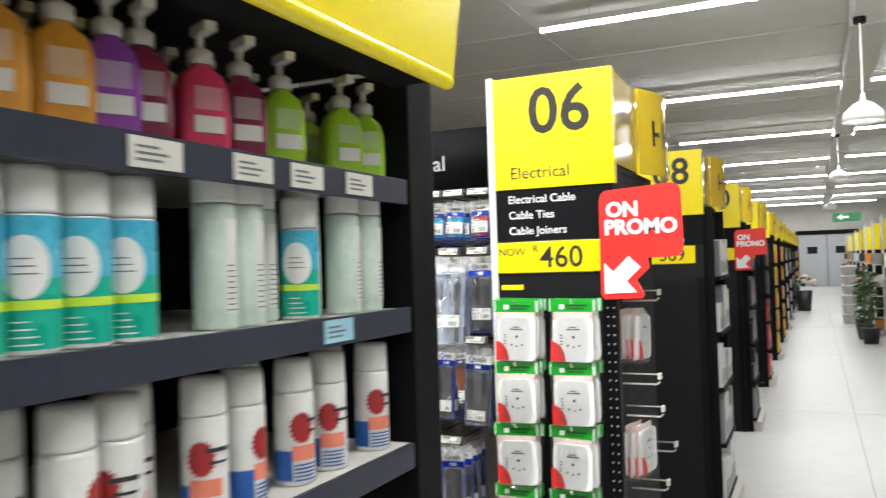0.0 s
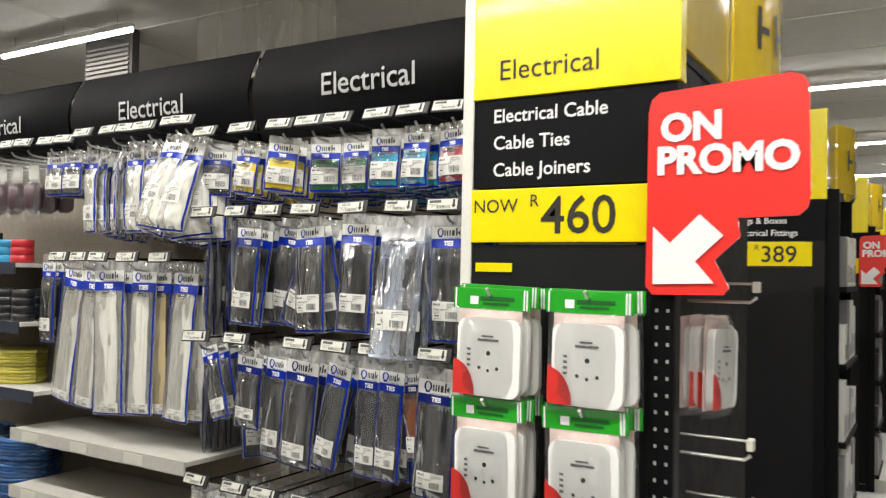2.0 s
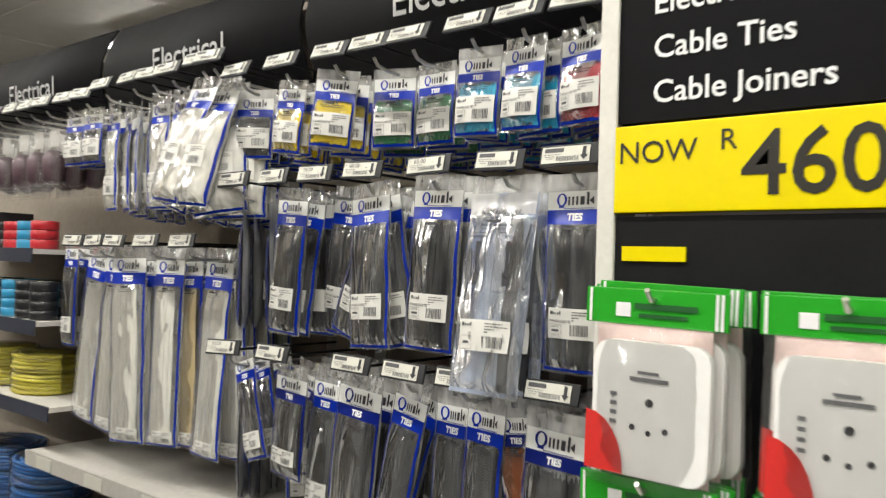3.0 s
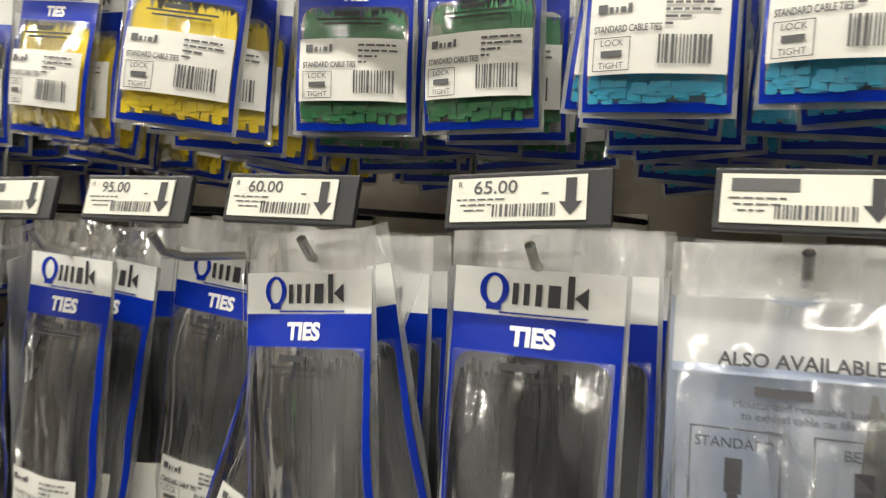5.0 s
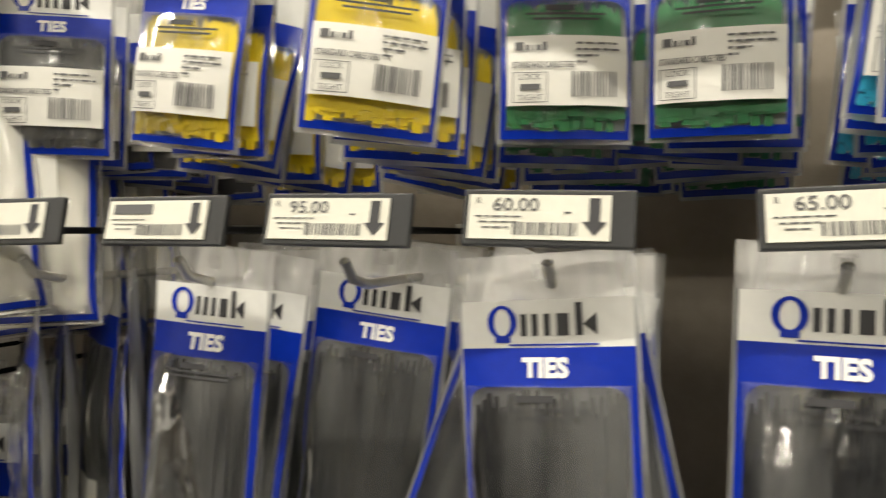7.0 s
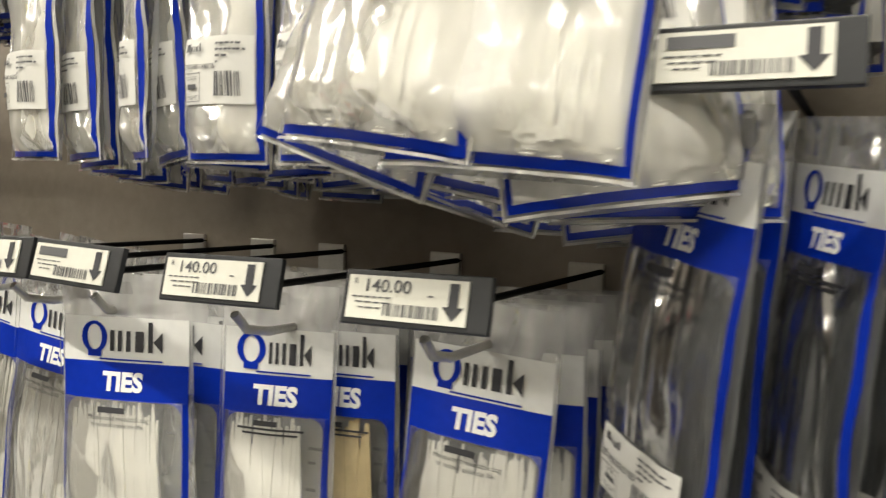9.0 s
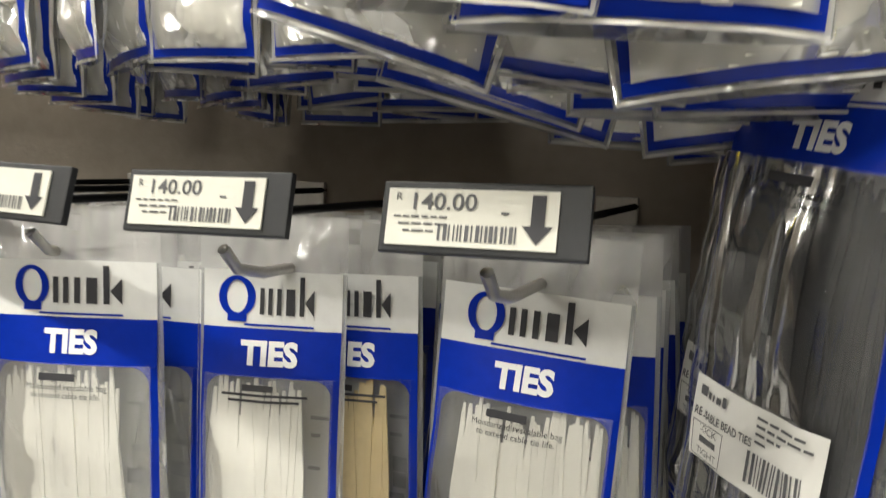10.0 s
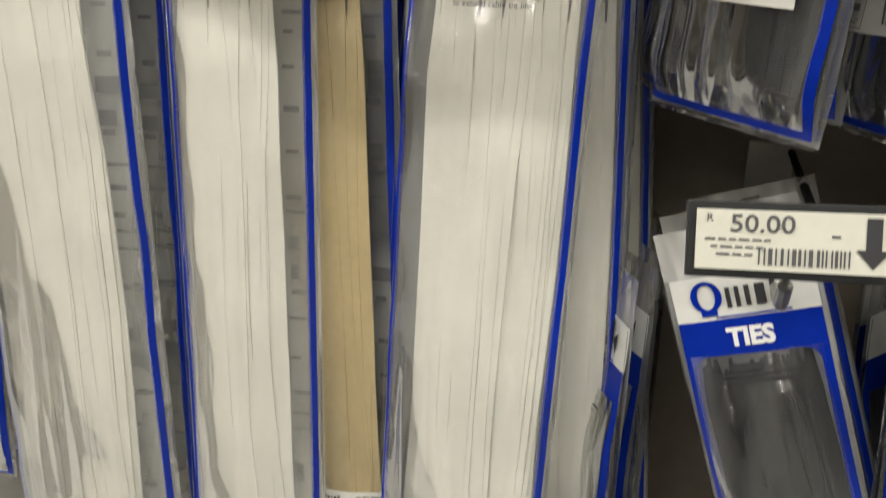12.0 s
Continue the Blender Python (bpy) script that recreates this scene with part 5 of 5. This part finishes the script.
def round_patch(r, a0, a1, z0, z1, n=12, out=0.0006):
    return patch(lambda u, v, lift: ((r + lift) * math.cos(u), (r + lift) * math.sin(u), v), a0, a1, z0, z1, n, 1, out)


def spray_can(x, y, z, style, turn, h=0.15, r=0.025):
    names = {"teal": "teal and white disinfectant spray can", "pale": "tall pale green spray can", "burst": "white spray can with a red burst print"}
    e = empty("spray_can", names[style], "spray can", pose(x, y, z, 0, 0, turn), "spray cans")
    body = CAN_PALE if style == "pale" else CAN_WHITE
    split = 0.74 if style != "pale" else 0.8
    part("can", lathe([(r * 0.95, 0), (r, 0.003), (r, h * split - 0.004), (r * 0.96, h * split)], 24), body, e, smooth=True)
    part("cap", lathe([(r * 0.97, h * split + 0.001), (r * 0.98, h * split + 0.004), (r * 0.96, h - 0.006), (r * 0.9, h)], 24), CAN_WHITE, e, "white cap", smooth=True)
    if style == "teal":
        part("sky_wrap", round_patch(r, 0, 2 * math.pi, h * 0.40, h * 0.73, 24), CAN_SKY, e)
        part("teal_wrap", round_patch(r, 0, 2 * math.pi, 0.004, h * 0.40, 24), CAN_TEAL, e)
        part("lime_stripe", round_patch(r, 0, 2 * math.pi, h * 0.235, h * 0.285, 24, 0.001), CAN_LIME, e)
        bm = bmesh.new()
        vs = [((r + 0.0014), 0.75 * math.cos(a), h * 0.46 + h * 0.17 * math.sin(a)) for a in (2 * math.pi * k / 20 for k in range(20))]
        c = bm.verts.new((r + 0.0014, 0, h * 0.46))
        ring = [bm.verts.new((q * math.cos(a), q * math.sin(a), zz)) for q, a, zz in vs]
        mid = [bm.verts.new((q * math.cos(a / 2), q * math.sin(a / 2), (zz + h * 0.46) / 2)) for q, a, zz in vs]
        for k in range(20):
            j = (k + 1) % 20
            bm.faces.new((ring[k], ring[j], mid[j], mid[k]))
            bm.faces.new((mid[k], mid[j], c))
        part("round_label", bm, CAN_WHITE, e, "white round label")
        for k in range(4):
            part("print_line", round_patch(r, -0.4, 0.4 - 0.1 * k, h * (0.05 + 0.04 * k), h * (0.058 + 0.04 * k), 4, 0.0016), WHITE_TXT, e)
        for k in range(3):
            part("print_line", round_patch(r, -0.4, 0.4 - 0.1 * k, h * (0.42 + 0.04 * k), h * (0.428 + 0.04 * k), 4, 0.002), GREYINK, e)
    elif style == "pale":
        part("print_panel", round_patch(r, 0.7, 1.5, h * 0.1, h * 0.7, 8), CAN_WHITE, e)
        for k in range(9):
            part("print_line", round_patch(r, 0.8, 1.35 - 0.06 * (k % 3), h * (0.12 + 0.035 * k), h * (0.128 + 0.035 * k), 4, 0.0012), GREYINK, e)
    else:
        bm = bmesh.new()
        n = 36
        pts = [(0.62 * (1.0 if k % 2 else 0.84) * math.cos(2 * math.pi * k / n), h * 0.13 * (1.0 if k % 2 else 0.84) * math.sin(2 * math.pi * k / n)) for k in range(n)]
        ring = [bm.verts.new(((r + 0.001) * math.cos(a), (r + 0.001) * math.sin(a), h * 0.46 + zz)) for a, zz in pts]
        mid = [bm.verts.new(((r + 0.001) * math.cos(a / 2), (r + 0.001) * math.sin(a / 2), h * 0.46 + zz / 2)) for a, zz in pts]
        c = bm.verts.new((r + 0.001, 0, h * 0.46))
        for k in range(n):
            j = (k + 1) % n
            bm.faces.new((ring[k], ring[j], mid[j], mid[k]))
            bm.faces.new((mid[k], mid[j], c))
        part("burst", bm, CAN_BURST, e, "dark red burst")
        part("coral_band", round_patch(r, -0.5, 0.9, h * 0.20, h * 0.32, 10), CAN_CORAL, e)
        part("blue_band", round_patch(r, -2.2, -0.5, 0.006, h * 0.28, 12), CAN_BLUE, e)
        for k in range(5):
            part("print_line", round_patch(r, -0.4, 0.8 - 0.1 * (k % 2), h * (0.04 + 0.03 * k), h * (0.052 + 0.03 * k), 5, 0.001), CAN_BLUE, e)
        part("name_bar", round_patch(r, 0.2, 1.3, h * 0.50, h * 0.53, 6, 0.0012), INK, e)
        part("name_bar", round_patch(r, 0.3, 1.2, h * 0.42, h * 0.44, 6, 0.0012), INK, e)


for y in (-2.05, -1.995, -1.942, -1.889, -1.836):
    spray_can(0.328, y, 1.349, "teal", rng.uniform(-12, 12) - 42, 0.152, 0.0255)
for y, st in ((-1.712, "pale"), (-1.665, "pale"), (-1.60, "pale"), (-1.555, "teal"), (-1.505, "pale"), (-1.452, "pale"), (-1.392, "pale")):
    spray_can(0.325 - (0.03 if y in (-1.60, -1.505) else 0), y, 1.349, st, rng.uniform(-25, 15) - 45, 0.168 if st == "pale" else 0.150, 0.024)
for i, y in enumerate((-2.06, -2.0, -1.945, -1.905, -1.852, -1.80, -1.735, -1.672, -1.625, -1.575, -1.50, -1.44, -1.385)):
    spray_can(0.325 - (0.04 if i % 3 == 2 else 0), y, 1.151, "burst", rng.uniform(-22, 22) - 48 + (55 if i % 4 == 3 else 0), 0.150, 0.0245)
# the shelving row behind that display, closing the aisle
e = empty("shelving_row", "dark backs of the shelving row across the aisle", "shelving", pose(0, 0, 0), "rows of shelving")
part("back_panel", box(-9.0, -0.102, -1.62, -1.60, 0.0, 1.86), BACKBOARD, e)
part("plinth", box(-9.0, -0.102, -1.90, -1.30, 0.0, 0.10), BLACK_METAL, e)
for z in (0.4, 0.8, 1.2, 1.55):
    part("shelf", box(-9.0, -0.102, -1.59, -1.32, z - 0.02, z), SHELF_WHITE, e)

# ---- far end and the other side of the main aisle ----
DOOR = mat("grey_door", (0.42, 0.43, 0.45), 0.4, vary=0.06, scale=3)
WOOD = mat("brown_board", (0.16, 0.09, 0.055), 0.5, vary=0.2, scale=6)
SIGN_GREEN = mat("exit_green", (0.02, 0.16, 0.06), 0.4, vary=0.1, scale=10)
FOLIAGE = mat("plant_leaf", (0.04, 0.11, 0.03), 0.5, vary=0.3, scale=15, per_object=0.2)
e = empty("door_1", "pale grey double doors in the far wall", "door", pose(0, 35.9, 0), kind="structure")
for x in (0.35, 1.45):
    part("leaf", box(x, x + 1.05, 0, 0.06, 0.02, 2.2, bevel=0.01), DOOR, e)
    part("window", box(x + 0.3, x + 0.7, -0.01, 0.0, 1.4, 1.7), BLACK, e)
part("frame_head", box(0.2, 2.7, -0.03, 0.09, 2.22, 2.4), BLACK_METAL, e)
e = empty("wood_panel", "tall brown boards leaning by the doors", "boards", pose(2.75, 35.2, 0))
for k in range(3):
    part("board", box(0.45 * k, 0.45 * k + 0.42, 0, 0.06, 0, 1.9 - 0.1 * k), WOOD, e)
e = empty("exit_sign", "green hanging exit sign", "exit sign", pose(1.75, 22.0, 2.25))
part("panel", box(-0.35, 0.35, -0.02, 0.02, 0, 0.24), SIGN_GREEN, e)
part("arrow", slab([(-0.25, 0.12), (-0.12, 0.2), (-0.12, 0.145), (0.05, 0.145), (0.05, 0.095), (-0.12, 0.095), (-0.12, 0.04)], 0.003, -0.024), WHITE_TXT, e)
for x in (-0.3, 0.3):
    part("cord", rod([(x, 0, 0.24), (x, 0, 1.32)], 0.005, sides=6), STEEL, e)
for i, gy in enumerate(7.9 + 2.36 * k for k in range(10)):
    e = empty("shelving_row", "dark shelving row across the main aisle", "shelving", pose(1.95, gy, 0), "rows across the aisle")
    part("body", box(0.0, 3.5, 0, 0.6, 0, 1.65), BLACK_METAL, e)
    part("number_board", box(0.0, 0.4, -0.02, 0.0, 1.45, 1.95), YELLOW, e, "yellow number board")
    part("edge_post", box(-0.03, 0.0, -0.03, 0.03, 0, 2.0), POST, e)
    for k in range(4):
        part("shelf", box(-0.16, -0.001, 0.04, 0.56, 0.1 + 0.36 * k, 0.12 + 0.36 * k), SHELF_WHITE, e)
    for k in range(4):
        for j in range(4 if i < 3 else 2):
            c = empty("carton", "small carton on a shelf across the aisle", "carton", pose(1.95, gy, 0), "cartons across the aisle")
            part("box_body", box(-0.15, -0.02, 0.05 + 0.13 * j, 0.16 + 0.13 * j, 0.121 + 0.36 * k, 0.30 + 0.36 * k, bevel=0.003), GOODS[("white", "grey", "orange", "dark")[(i + j + k) % 4]], c)
for i, (px, py, ph) in enumerate(((1.66, 11.6, 1.1), (1.62, 12.3, 1.2), (1.66, 13.4, 0.8))):
    e = empty("potted_plant", "leafy green potted plant on the floor", "plant", pose(px, py, 0), "potted plants")
    part("pot", lathe([(0.10, 0), (0.14, 0.22), (0.15, 0.24), (0.13, 0.24), (0.12, 0.2)], 18), GOODS["dark"], e, smooth=True)
    rg = random.Random(i)
    part("stem", rod([(0, 0, 0.2), (0.01, 0.01, ph * 0.6), (0.0, -0.01, ph)], 0.012, sides=6), WOOD, e)
    for k in range(70):
        a, h = rg.uniform(0, 6.28), rg.uniform(0.3, ph)
        L, w = rg.uniform(0.12, 0.24), rg.uniform(0.02, 0.04)
        bm = bmesh.new()
        d = Vector((math.cos(a), math.sin(a), rg.uniform(-0.4, 0.6))).normalized()
        s = d.cross(Vector((0, 0, 1))).normalized() * w
        o = Vector((0, 0, h))
        v = [bm.verts.new(p) for p in (o, o + d * L * 0.5 + s, o + d * L - Vector((0, 0, 0.05)), o + d * L * 0.5 - s)]
        bm.faces.new(v)
        part("leaf", bm, FOLIAGE, e)
for i, (px, py) in enumerate(((1.52, 15.6), (1.55, 16.3))):
    for k in range(6):
        e = empty("paint_bucket", "white plastic bucket in a stack", "bucket", pose(px, py, 0.0 + 0.19 * k), "stacked white buckets")
        part("bucket", lathe([(0.11, 0), (0.14, 0.16), (0.15, 0.165), (0.15, 0.188), (0.13, 0.189)], 20), GOODS["white"], e, smooth=True)
e = empty("flower_stand", "pink flowers in a black bucket on the floor", "flowers", pose(0.64, 19.6, 0))
part("bucket", lathe([(0.16, 0), (0.2, 0.5), (0.18, 0.5)], 18), GOODS["dark"], e, smooth=True)
for k in range(24):
    bm = bmesh.new()
    bmesh.ops.create_icosphere(bm, subdivisions=1, radius=0.06)
    bmesh.ops.translate(bm, vec=(rng.uniform(-0.25, 0.25), rng.uniform(-0.2, 0.2), rng.uniform(0.55, 0.85)), verts=bm.verts[:])
    part("flower", bm, PINK_PRINT if k % 3 else FOLIAGE, e)

# ---- overhead, beyond the header boards ----
e = empty("air_vent", "slatted grey air vent hung under the ceiling", "air vent", pose(-6.17, 3.70, 3.30))
VENT_GREY = mat("vent_slat_grey", (0.12, 0.11, 0.10), 0.6, vary=0.2, scale=8)
# darker frame colour holds the shade between the slats
VENT_DARK = mat("vent_shadow_grey", (0.03, 0.028, 0.026), 0.8, vary=0.2, scale=8)
part("frame", box(-0.36, 0.36, -0.02, 0.06, -0.2, 0.305), VENT_DARK, e)
for k in range(8):
    part("slat", box(-0.32, 0.32, -0.035, -0.02, -0.17 + 0.045 * k, -0.145 + 0.045 * k), VENT_GREY, e)
e = empty("plastic_curtain", "hanging clear plastic strip curtain above the shelving", "strip curtain", pose(-3.55, 3.0, 0))
SHEET = film("milky_sheet", 0.2, (0.72, 0.70, 0.62), rough=0.3, crinkle=0.2, crinkle_scale=3.0)
for k in range(7):
    x = -0.55 + 0.17 * k
    part("strip", patch(lambda u, v, lift: (u, 0.05 * math.sin(u * 9 + v) + 0.02 * k, v), x, x + 0.19, 1.9, 3.60, 4, 10, 0), SHEET, e, smooth=True)
